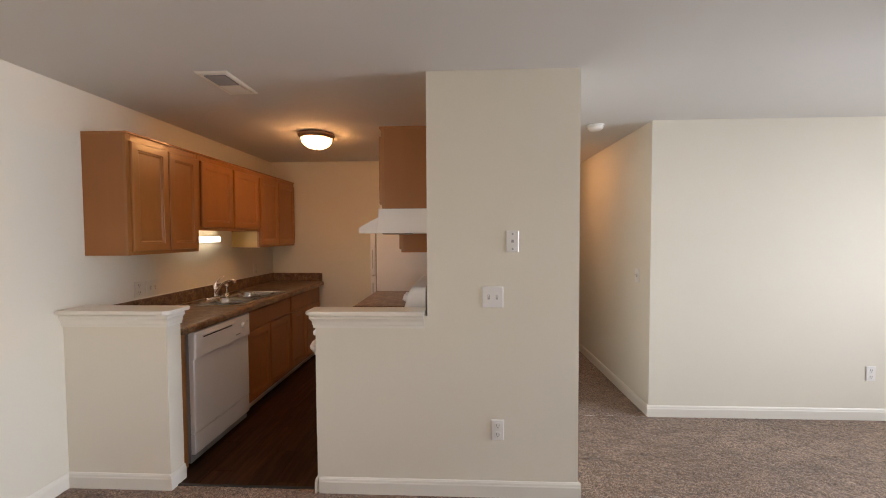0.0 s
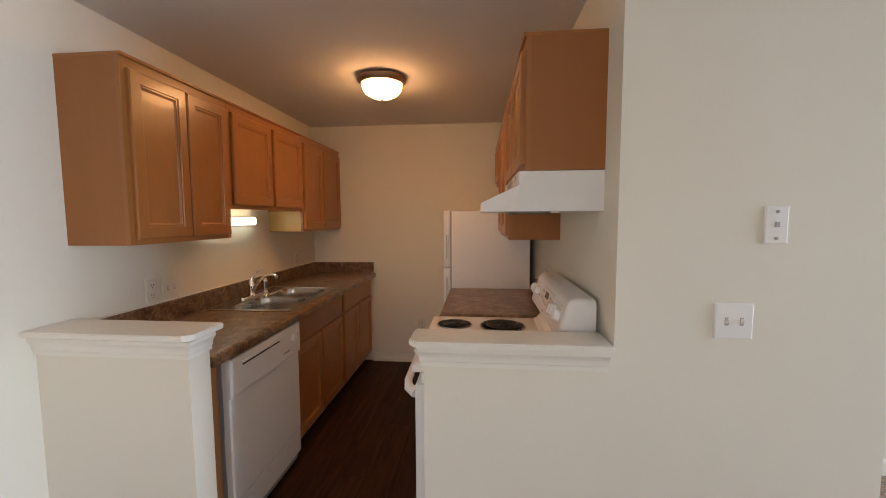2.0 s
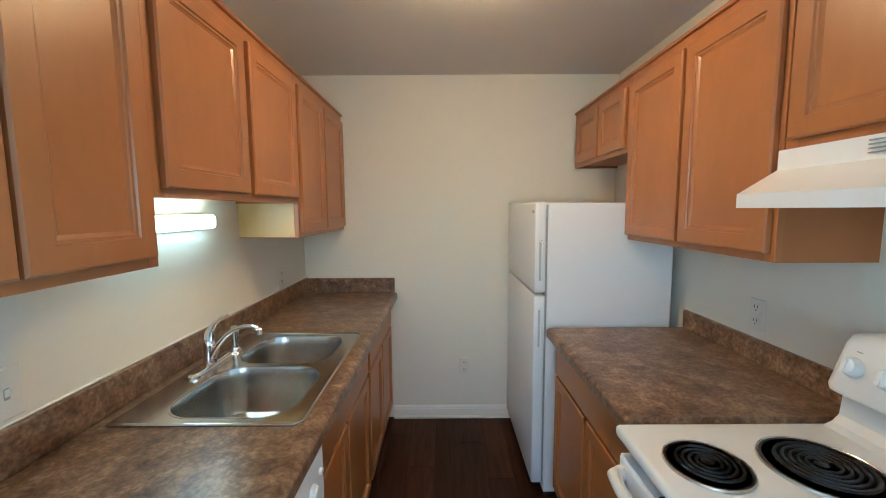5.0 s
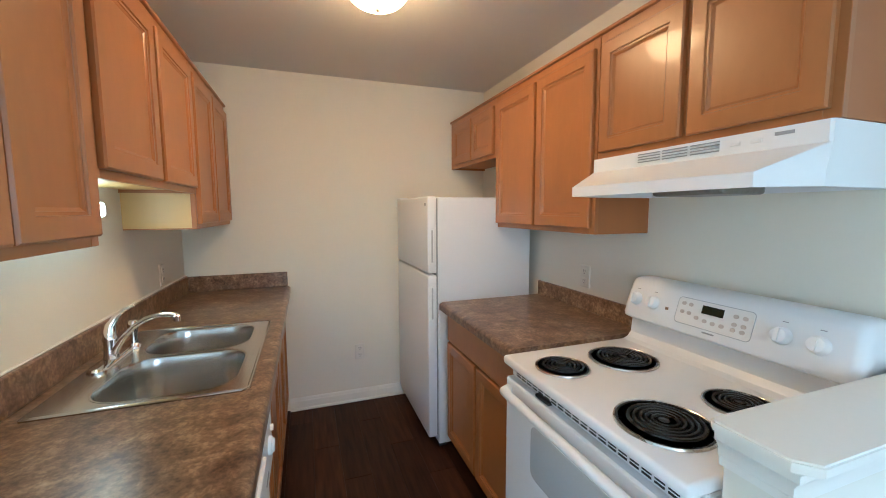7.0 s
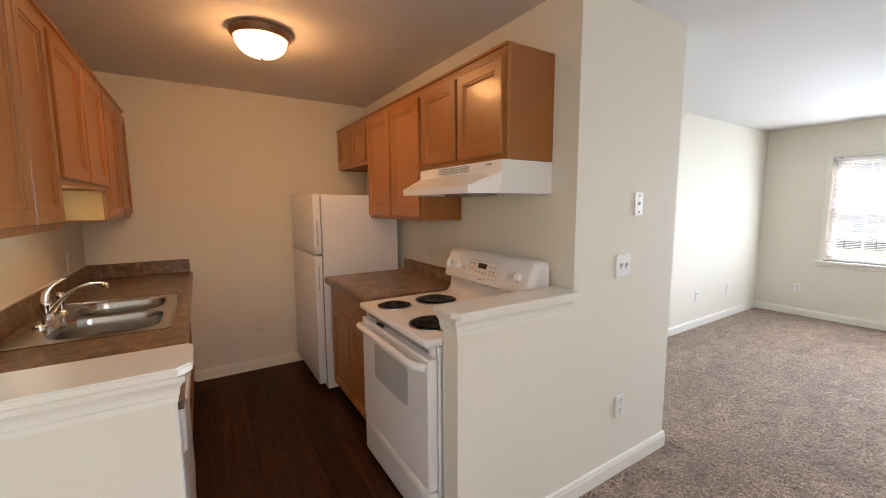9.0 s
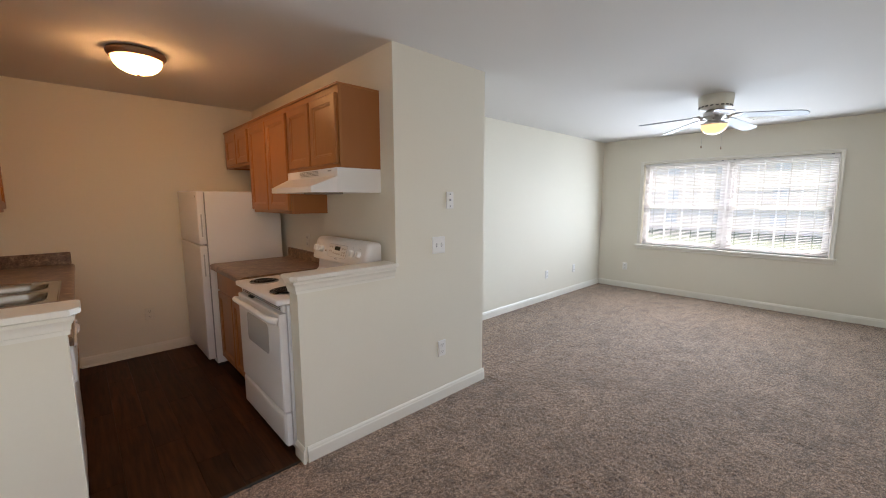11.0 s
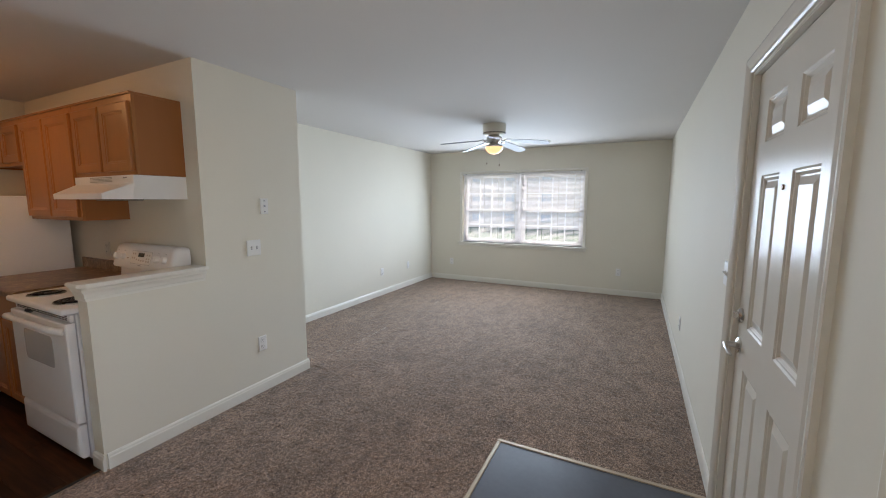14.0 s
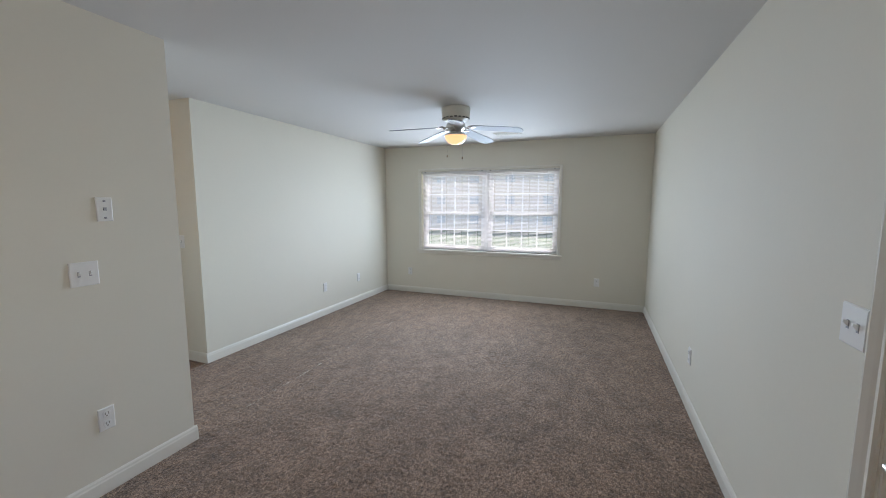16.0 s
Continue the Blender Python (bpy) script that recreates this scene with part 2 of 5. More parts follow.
def carpet_material():
    """Taupe cut-pile carpet: fine tufts, brushed patches a hand wide, and paler sweeps where the pile leans."""
    m = bpy.data.materials.new("taupe_carpet")
    m.use_nodes = True
    t = m.node_tree
    n, l = t.nodes, t.links
    b = n["Principled BSDF"]
    co = n.new("ShaderNodeTexCoord")

    def noise(scale, detail, stretch=(1, 1, 1), turn=0.0, rough=0.5):
        mp = n.new("ShaderNodeMapping")
        mp.inputs["Scale"].default_value = stretch
        mp.inputs["Rotation"].default_value = (0, 0, radians(turn))
        l.new(co.outputs["Object"], mp.inputs["Vector"])
        k = n.new("ShaderNodeTexNoise")
        k.inputs["Scale"].default_value, k.inputs["Detail"].default_value, k.inputs["Roughness"].default_value = scale, detail, rough
        l.new(mp.outputs["Vector"], k.inputs["Vector"])
        return k

    def spread(src, lo, hi, a, c):
        k = n.new("ShaderNodeMapRange")
        k.inputs["From Min"].default_value, k.inputs["From Max"].default_value = lo, hi
        k.inputs["To Min"].default_value, k.inputs["To Max"].default_value = a, c
        l.new(src.outputs["Fac"], k.inputs["Value"])
        return k

    def times(p, q):
        k = n.new("ShaderNodeMath")
        k.operation = "MULTIPLY"
        l.new(p.outputs[0], k.inputs[0])
        l.new(q.outputs[0], k.inputs[1])
        return k

    fine = noise(150, 3)
    tuft = noise(46, 5, (1, 1.15, 1), 20, 0.68)
    sweep = noise(6, 6, (0.85, 1.5, 1), 12, 0.66)
    broad = noise(1.3, 3, (1, 1.3, 1), -30)
    r = n.new("ShaderNodeValToRGB")
    e = r.color_ramp.elements
    e[0].position, e[0].color = 0.33, (0.096, 0.058, 0.040, 1)
    e[1].position, e[1].color = 0.68, (0.430, 0.294, 0.213, 1)
    k = e.new(0.5)
    k.color = (0.230, 0.148, 0.104, 1)
    l.new(fine.outputs["Fac"], r.inputs["Fac"])
    value = times(times(spread(tuft, 0.34, 0.66, 0.50, 1.55), spread(sweep, 0.34, 0.66, 0.76, 1.26)), spread(broad, 0.3, 0.7, 0.88, 1.14))
    hsv = n.new("ShaderNodeHueSaturation")
    l.new(value.outputs[0], hsv.inputs["Value"])
    l.new(r.outputs["Color"], hsv.inputs["Color"])
    l.new(hsv.outputs["Color"], b.inputs["Base Color"])
    b.inputs["Roughness"].default_value = 0.95
    b.inputs["Specular IOR Level"].default_value = 0.1
    b.inputs["Sheen Weight"].default_value = 0.25
    b.inputs["Sheen Roughness"].default_value = 0.5
    bp = n.new("ShaderNodeBump")
    bp.inputs["Strength"].default_value, bp.inputs["Distance"].default_value = 1.0, 0.007
    l.new(tuft.outputs["Fac"], bp.inputs["Height"])
    l.new(bp.outputs["Normal"], b.inputs["Normal"])
    return m


M["carpet"] = carpet_material()


def translucent(m, share):
    """Lets daylight glow through a surface, as through a thin sheet."""
    n, l = m.node_tree.nodes, m.node_tree.links
    tr = n.new("ShaderNodeBsdfTranslucent")
    tr.inputs["Color"].default_value = (0.88, 0.90, 0.92, 1)
    mix = n.new("ShaderNodeMixShader")
    mix.inputs["Fac"].default_value = share
    l.new(n["Principled BSDF"].outputs["BSDF"], mix.inputs[1])
    l.new(tr.outputs["BSDF"], mix.inputs[2])
    l.new(mix.outputs["Shader"], n["Material Output"].inputs["Surface"])


translucent(M["slat"], 0.10)
# solid frame, not a thin sheet: glow added for its overexposed white
translucent(M["vinyl"], 0.58)


def glass_material():
    m = bpy.data.materials.new("clear_glass")
    m.use_nodes = True
    b = m.node_tree.nodes["Principled BSDF"]
    b.inputs["Base Color"].default_value = (0.97, 0.99, 0.98, 1)
    b.inputs["Roughness"].default_value = 0.0
    b.inputs["Transmission Weight"].default_value = 1.0
    b.inputs["IOR"].default_value = 1.02
    return m


M["glass"] = glass_material()

# ---- mesh helpers ----


def thing(name, at, label="", category="", group="", kind=""):
    """An Empty at the base of a thing; its parts are built in world metres."""
    ob = new(name)
    ob.location = at
    ob.empty_display_size = 0.05
    return tagged(ob, label, category, group, kind)


def mesh_of(name, bm, material, smooth=False):
    bmesh.ops.recalc_face_normals(bm, faces=bm.faces[:])
    me = bpy.data.meshes.new(name)
    bm.to_mesh(me)
    bm.free()
    me.materials.append(material)
    if smooth:
        me.shade_smooth()
        me.set_sharp_from_angle(angle=radians(38))
    return me


def part(name, bm, material, parent=None, label="", smooth=False):
    ob = new(name, mesh_of(name, bm, material, smooth))
    if parent is not None:
        ob.parent = parent
        if parent.type == "EMPTY":
            ob.matrix_parent_inverse = Matrix.Translation(-parent.location)
    return tagged(ob, label)


def box(bm, a, b, bevel=0.0, seg=1):
    """A box between two corners, with eased edges."""
    lo, hi = [min(p, q) for p, q in zip(a, b)], [max(p, q) for p, q in zip(a, b)]
    v = bmesh.ops.create_cube(bm, size=1.0)["verts"]
    for k in v:
        k.co = Vector([lo[i] + (k.co[i] + 0.5) * (hi[i] - lo[i]) for i in range(3)])
    if bevel:
        ed = list({e for k in v for e in k.link_edges})
        bmesh.ops.bevel(bm, geom=ed, offset=bevel, segments=seg, profile=0.5, affect="EDGES")
    return bm


def boxes(*items):
    bm = bmesh.new()
    for a, b, *r in items:
        box(bm, a, b, *r)
    return bm


AX = {"x": Matrix(((0, 0, 1), (1, 0, 0), (0, 1, 0))), "y": Matrix(((0, 1, 0), (0, 0, 1), (1, 0, 0))), "z": Matrix.Identity(3)}


def lathe(bm, profile, at, axis="z", seg=32, turn=None):
    """Rings (radius, height) turned about an axis through at."""
    rot = turn if turn is not None else AX[axis]
    rings = []
    for r, h in profile:
        if r < 1e-6:
            rings.append([bm.verts.new(Vector(at) + rot @ Vector((0, 0, h)))])
        else:
            rings.append([bm.verts.new(Vector(at) + rot @ Vector((r * math.cos(2 * math.pi * i / seg), r * math.sin(2 * math.pi * i / seg), h)))
                          for i in range(seg)])
    for p, q in zip(rings, rings[1:]):
        for i in range(seg):
            j = (i + 1) % seg
            f = [p[i % len(p)], p[j % len(p)], q[j % len(q)], q[i % len(q)]]
            f = list(dict.fromkeys(f))
            if len(f) > 2:
                bm.faces.new(f)
    for g in (rings[0], rings[-1]):
        if len(g) > 2:
            bm.faces.new(g)
    return bm


def tube(bm, pts, r, seg=12):
    """A round bar along a path; r is one radius or one for each point."""
    pts = [Vector(p) for p in pts]
    rs = r if isinstance(r, (list, tuple)) else [r] * len(pts)
    rings, up = [], Vector((0.13, 0.21, 0.97))
    for i, p in enumerate(pts):
        d = (pts[min(i + 1, len(pts) - 1)] - pts[max(i - 1, 0)]).normalized()
        s = d.cross(up)
        s = s.normalized() if s.length > 1e-4 else d.orthogonal().normalized()
        t = s.cross(d)
        up = t
        rings.append([bm.verts.new(p + rs[i] * (s * math.cos(2 * math.pi * k / seg) + t * math.sin(2 * math.pi * k / seg))) for k in range(seg)])
    for p, q in zip(rings, rings[1:]):
        for k in range(seg):
            bm.faces.new((p[k], p[(k + 1) % seg], q[(k + 1) % seg], q[k]))
    bm.faces.new(rings[0])
    bm.faces.new(rings[-1])
    return bm


def prism(bm, profile, to, a, b):
    """A profile of (u, v) drawn out from a to b; to(u, v, w) gives the place."""
    p = [bm.verts.new(to(u, v, a)) for u, v in profile]
    q = [bm.verts.new(to(u, v, b)) for u, v in profile]
    k = len(profile)
    for i in range(k):
        bm.faces.new((p[i], p[(i + 1) % k], q[(i + 1) % k], q[i]))
    bm.faces.new(p)
    bm.faces.new(q)
    return bm


def stepped(bm, to, u0, v0, u1, v1, steps, corner=0.0, n=1, caps=True):
    """Nested rectangles (inset, height) from the back outwards and in again: panels, doors, plates, bowls."""
    rings = []
    for inset, w in steps:
        a, b, c, d = u0 + inset, v0 + inset, u1 - inset, v1 - inset
        r = max(0.0, corner - inset) if corner else 0.0
        r = max(r, 0.0008) if corner else 0.0
        if r:
            pts = []
            for cx, cy, s in ((c - r, d - r, 0), (a + r, d - r, 90), (a + r, b + r, 180), (c - r, b + r, 270)):
                pts += [(cx + r * math.cos(radians(s + 90 * i / n)), cy + r * math.sin(radians(s + 90 * i / n))) for i in range(n + 1)]
        else:
            pts = [(c, d), (a, d), (a, b), (c, b)]
        rings.append([bm.verts.new(to(x, y, w)) for x, y in pts])
    for p, q in zip(rings, rings[1:]):
        k = len(p)
        for i in range(k):
            bm.faces.new((p[i], p[(i + 1) % k], q[(i + 1) % k], q[i]))
    if caps:
        bm.faces.new(rings[0])
    bm.faces.new(rings[-1])
    return bm


def face_px(x):
    """Places on a face that looks along +x: u is y, v is z, w stands out."""
    return lambda u, v, w: Vector((x + w, u, v))


def face_nx(x):
    return lambda u, v, w: Vector((x - w, u, v))


def face_ny(y):
    return lambda u, v, w: Vector((u, y - w, v))


def face_py(y):
    return lambda u, v, w: Vector((u, y + w, v))


# ---- the plan ----
XL, XR, YK, YF = -2.35, -0.19, 4.74, 2.18      # kitchen: side walls, end wall; front of the partition
BX, HX, YL = 0.66, 1.54, 3.21                  # partition's far end, hall's far side, living room's long wall
XW, YD, ZC = 4.95, -0.82, 2.41                 # window wall, entry-door wall, ceiling
YH = 6.6                                       # end of the hall
T = 0.12


def wall(name, a, b, label="cream painted plaster wall"):
    bm = boxes((a, b))
    return tagged(part(name, bm, M["wall"]), label, "wall", kind="structure")


wall("wall_left", (XL - T, YD - T, 0), (XL, YK + T, ZC))
wall("wall_kitchen_end", (XL, YK, 0), (XR + 0.11, YK + T, ZC))
wall("wall_kitchen_side", (XR, YF + 0.11, 0), (XR + 0.11, YK, ZC))
wall("wall_partition_front", (XR, YF, 0), (BX, YF + 0.11, ZC), "cream painted wall between kitchen and hall")
wall("wall_hall_near", (BX - 0.11, YF + 0.11, 0), (BX, YH, ZC))
wall("wall_hall_far", (HX, YL + T, 0), (HX + T, YH, ZC))
wall("wall_hall_end", (BX - 0.11, YH, 0), (HX + T, YH + T, ZC))
wall("wall_living_long", (HX, YL, 0), (XW, YL + T, ZC))
# window wall, with its opening
WY0, WY1, WZ0, WZ1 = 0.37, 2.545, 0.745, 2.005
bm = boxes(((XW, YD - T, 0), (XW + 0.16, WY0, ZC)), ((XW, WY1, 0), (XW + 0.16, YL + T, ZC)),
           ((XW, WY0, 0), (XW + 0.16, WY1, WZ0)), ((XW, WY0, WZ1), (XW + 0.16, WY1, ZC)))
bmesh.ops.remove_doubles(bm, verts=bm.verts[:], dist=0.0005)
tagged(part("wall_window", bm, M["wall"]), "cream painted wall with a double window", "wall", kind="structure")
# entry wall, with openings for the door and for an assumed front window
DX0, DX1, DZ = -0.556, 0.318, 2.030
QX0, QX1, QZ0, QZ1 = -2.00, -0.96, 0.90, 2.06
bm = boxes(((XL, YD - T, 0), (QX0, YD, ZC)), ((QX1, YD - T, 0), (DX0, YD, ZC)), ((QX0, YD - T, 0), (QX1, YD, QZ0)), ((QX0, YD - T, QZ1), (QX1, YD, ZC)),
           ((DX1, YD - T, 0), (XW, YD, ZC)), ((DX0, YD - T, DZ), (DX1, YD, ZC)))
bmesh.ops.remove_doubles(bm, verts=bm.verts[:], dist=0.0005)
tagged(part("wall_entry", bm, M["wall"]), "cream painted wall beside the entry door", "wall", kind="structure")

bm = boxes(((XL - T, YD - T, ZC), (XW + 0.16, YL + T, ZC + 0.12)), ((XL - T, YL + T, ZC), (HX + T, YH + T, ZC + 0.12)))
tagged(part("ceiling", bm, M["ceiling"]), "flat white painted ceiling", "ceiling", kind="structure")
bm = boxes(((XL - T, YD - T, -0.15), (XW + 0.16, YL + T, -0.012)), ((XL - T, YL + T, -0.15), (HX + T, YH + T, -0.012)))
tagged(part("floor_slab", bm, M["wall"]), "plain slab under the floor coverings", "floor", kind="structure")


def carpet(name, x0, y0, x1, y1, step):
    """Cut pile: a dense sheet of tufts of uneven height."""
    nx, ny = int((x1 - x0) / step), int((y1 - y0) / step)
    rng = np.random.default_rng(5)
    gx, gy = np.meshgrid(np.linspace(x0, x1, nx), np.linspace(y0, y1, ny))
    jit = step * 0.35
    px = gx + rng.uniform(-jit, jit, gx.shape)
    py = gy + rng.uniform(-jit, jit, gx.shape)
    px[:, 0], px[:, -1], py[0, :], py[-1, :] = x0, x1, y0, y1
    lumps = rng.uniform(0, 1, (ny // 6 + 2, nx // 6 + 2))
    low = np.kron(lumps, np.ones((6, 6)))[:ny, :nx]
    pz = rng.uniform(-0.0035, 0.002, gx.shape) + low * 0.003 - 0.002
    co = np.stack([px, py, pz], -1).reshape(-1, 3).astype(np.float32)
    i = np.arange(ny - 1)[:, None] * nx + np.arange(nx - 1)[None, :]
    f = np.stack([i, i + 1, i + nx + 1, i + nx], -1).reshape(-1, 4).astype(np.int32)
    me = bpy.data.meshes.new(name)
    me.vertices.add(len(co))
    me.vertices.foreach_set("co", co.ravel())
    me.loops.add(f.size)
    me.loops.foreach_set("vertex_index", f.ravel())
    me.polygons.add(len(f))
    me.polygons.foreach_set("loop_start", np.arange(0, f.size, 4, dtype=np.int32))
    me.update(calc_edges=True)
    me.materials.append(M["carpet"])
    return tagged(new(name, me), "taupe brown cut-pile wall-to-wall carpet", "carpet", kind="structure")


carpet("carpet_floor_living", XL, YD, XW, YF + 0.03, 0.0125)
carpet("carpet_floor_alcove", BX, YF + 0.03, XW, YL, 0.0125)
carpet("carpet_floor_hall", BX, YL, HX, YH, 0.03)


def skirting(p, q, facing, h=0.092, t=0.014):
    """A length of white baseboard with an eased top."""
    p, q, f = Vector((*p, 0)), Vector((*q, 0)), Vector((*facing, 0))
    d = (q - p)
    n = d.length
    d.normalize()
    prof = [(0.0, 0.0), (t, 0.0), (t, h * 0.72), (t * 0.8, h * 0.80), (t * 0.72, h * 0.9), (t * 0.35, h), (0.0, h)]
    bm = prism(bmesh.new(), prof, lambda u, v, w: p + f * u + d * w + Vector((0, 0, v)), 0, n)
    return tagged(part("baseboard", bm, M["trim"]), "white painted wooden baseboard", "baseboard", kind="structure")


skirting((XL, YD), (XL, YF - 0.012), (1, 0))
skirting((XL, YF - 0.012), (-1.718, YF - 0.012), (0, -1))
skirting((-0.826, YF), (BX + 0.014, YF), (0, -1))
skirting((BX, YF), (BX, YH), (1, 0))
skirting((HX - 0.014, YL), (XW, YL), (0, -1))
skirting((HX, YL), (HX, YH), (-1, 0))
skirting((XW, YD), (XW, YL), (-1, 0))
skirting((XL, YD), (DX0 - 0.075, YD), (0, 1))
skirting((DX1 + 0.075, YD), (XW, YD), (0, 1))
skirting((-1.74, YK), (XR, YK), (0, -1))
skirting((-1.74, YK - 0.014), (XR, YK - 0.014), (0, -1), 0.018, 0.012)


def half_wall(name, x0, x1, y0, y1, cap, open_side):
    """A low plaster wall with a moulded white cap."""
    bm = boxes(((x0, y0, 0), (x1, y1, 1.04)))
    w = tagged(part(name, bm, M["wall"]), "low cream half wall with a white moulded cap", "half wall", kind="structure")
    cx0, cx1, cy0, cy1 = cap
    bm = bmesh.new()
    ch = 0.03
    if open_side > 0:
        out = [(cx0, cy0), (cx1 - ch, cy0), (cx1, cy0 + ch), (cx1, cy1 - 0.012), (cx1 - 0.012, cy1), (cx0, cy1)]
    else:
        out = [(cx1, cy0), (cx1, cy1), (cx0 + 0.012, cy1), (cx0, cy1 - 0.012), (cx0, cy0 + ch), (cx0 + ch, cy0)]
    prism(bm, out, lambda u, v, k: Vector((u, v, k)), 1.048, 1.070)
    bmesh.ops.bevel(bm, geom=[e for e in bm.edges if abs(e.verts[0].co.z - e.verts[1].co.z) < 1e-5], offset=0.004, segments=2, affect="EDGES")
    part("cap", bm, M["trim"], w, "white painted cap board")
    # one moulding under the cap, curving out round the wall's head
    bm = bmesh.new()
    rings = []
    for o, z in ((0.002, 0.970), (0.010, 0.970), (0.010, 0.986), (0.0145, 0.990), (0.0145, 1.006), (0.018, 1.012), (0.024, 1.022), (0.028, 1.026), (0.028, 1.040), (0.020, 1.041), (0.020, 1.048)):
        a, b = (x0, x1 + o) if open_side > 0 else (x0 - o, cx1 - 0.004)
        rings.append([bm.verts.new(p + (z,)) for p in ((a, y0 - o), (b, y0 - o), (b, y1 + 0.004), (a, y1 + 0.004))])
    for p, q in zip(rings, rings[1:]):
        for i in range(4):
            bm.faces.new((p[i], p[(i + 1) % 4], q[(i + 1) % 4], q[i]))
    bm.faces.new(rings[0])
    bm.faces.new(rings[-1])
    part("moulding", bm, M["trim"], w, smooth=True)
    return w


half_wall("half_wall_left", XL, -1.718, YF - 0.012, YF + 0.10, (XL, -1.672, 2.118, 2.318), 1)
half_wall("half_wall_right", -0.838, XR, YF, YF + 0.105, (-0.885, XR - 0.014, 2.126, 2.292), -1)
for x, y0, y1, s in ((-1.718, YF - 0.026, YF + 0.10, 1), (-0.838, YF - 0.014, YF + 0.105, -1)):
    skirting((x, y0), (x, y1), (s, 0))

# ---- kitchen cabinets ----


def panel_door(name, parent, to, u0, v0, u1, v1, t=0.019, label=""):
    """A framed cabinet door with a recessed flat panel."""
    r = min(0.055, (v1 - v0) * 0.24)
    steps = [(0.0, 0.0), (0.0, t - 0.005), (0.005, t), (r - 0.006, t), (r - 0.004, t - 0.005), (r + 0.003, t - 0.005), (r + 0.005, t - 0.008), (r + 0.012, t - 0.012)]
    return part(name, stepped(bmesh.new(), to, u0, v0, u1, v1, steps), M["wood"], parent, label)


def slab_front(name, parent, to, u0, v0, u1, v1, t=0.019):
    return part(name, stepped(bmesh.new(), to, u0, v0, u1, v1, [(0.0, 0.0), (0.0, t - 0.008), (0.003, t - 0.003), (0.009, t)]), M["wood"], parent)


def wall_cabinet(side, y0, y1, z0, z1, doors, label):
    """An upper cabinet on the left (+1) or right (-1) wall, front frame and two doors."""
    xw = XL if side > 0 else XR
    xf = xw + side * 0.285
    c = thing("wall_cabinet", (xw + side * 0.15, (y0 + y1) / 2, z0), label, "cabinet", "kitchen wall cabinets")
    bm = boxes(((xw, y0, z0 + 0.02), (xf - side * 0.018, y1, z1)), ((xw, y0, z0), (xf - side * 0.018, y0 + 0.014, z0 + 0.02)),
               ((xw, y1 - 0.014, z0), (xf - side * 0.018, y1, z0 + 0.02)))
    part("body", bm, M["wood_flat"], c)
    to = face_px(xf - 0.018) if side > 0 else face_nx(xf + 0.018)
    bm = bmesh.new()
    m = (y0 + y1) / 2
    for u0, v0, u1, v1 in ((y0, z0, y0 + 0.035, z1), (y1 - 0.035, z0, y1, z1), (y0 + 0.035, z0, y1 - 0.035, z0 + 0.038),
                           (y0 + 0.035, z1 - 0.05, y1 - 0.035, z1), (m - 0.02, z0 + 0.038, m + 0.02, z1 - 0.05)):
        stepped(bm, to, u0, v0, u1, v1, [(0, 0), (0, 0.017), (0.001, 0.018)])
    part("face_frame", bm, M["wood"], c)
    # left undersides take the strip-lit colour, right ones stay plain
    bm = boxes(((xw, y0 + 0.015, z0 + 0.014), (xf - side * 0.019, y1 - 0.015, z0 + 0.019)))
    part("underside", bm, M["wood_lit" if side > 0 else "wood_flat"], c, "pale maple underside with the strip light's yellow in its colour" if side > 0 else "")
    bm = boxes(((xw, y0 - 0.004, z1), (xf + side * 0.012, y1 + 0.002, z1 + 0.014), 0.003))
    part("top_moulding", bm, M["wood"], c)
    out = face_px(xf) if side > 0 else face_nx(xf)
    for a, b in doors:
        panel_door("door", c, out, a, z0 + 0.024, b, z1 - 0.042)
    return c


ZT = 2.138
wall_cabinet(1, 2.318, 2.968, 1.380, ZT, ((2.342, 2.648), (2.656, 2.948)), "honey maple wall cabinet with two panelled doors")
wall_cabinet(1, 2.970, 3.886, 1.545, ZT, ((2.996, 3.412), (3.446, 3.868)), "short honey maple wall cabinet above the sink")
wall_cabinet(1, 3.888, 4.728, 1.380, ZT, ((3.908, 4.282), (4.300, 4.706)), "tall honey maple wall cabinet by the end wall")
far_cab = [o for o in scene.objects if o.name.startswith("wall_cabinet")][-1]
# thin sheet over the cabinet side, coloured as lit by the strip
part("side_panel", boxes(((XL, 3.8845, 1.386), (-2.085, 3.8875, 1.560))), M["wood_lit"], far_cab, "pale maple side panel with the strip light's yellow in its colour")
wall_cabinet(-1, 2.328, 3.082, 1.662, ZT, ((2.348, 2.690), (2.712, 3.062)), "short honey maple wall cabinet above the range hood")
wall_cabinet(-1, 3.086, 3.946, 1.362, ZT, ((3.104, 3.506), (3.528, 3.930)), "tall honey maple wall cabinet above the counter")
wall_cabinet(-1, 3.950, 4.728, 1.785, ZT, ((3.984, 4.300), (4.318, 4.660)), "short honey maple wall cabinet above the refrigerator")


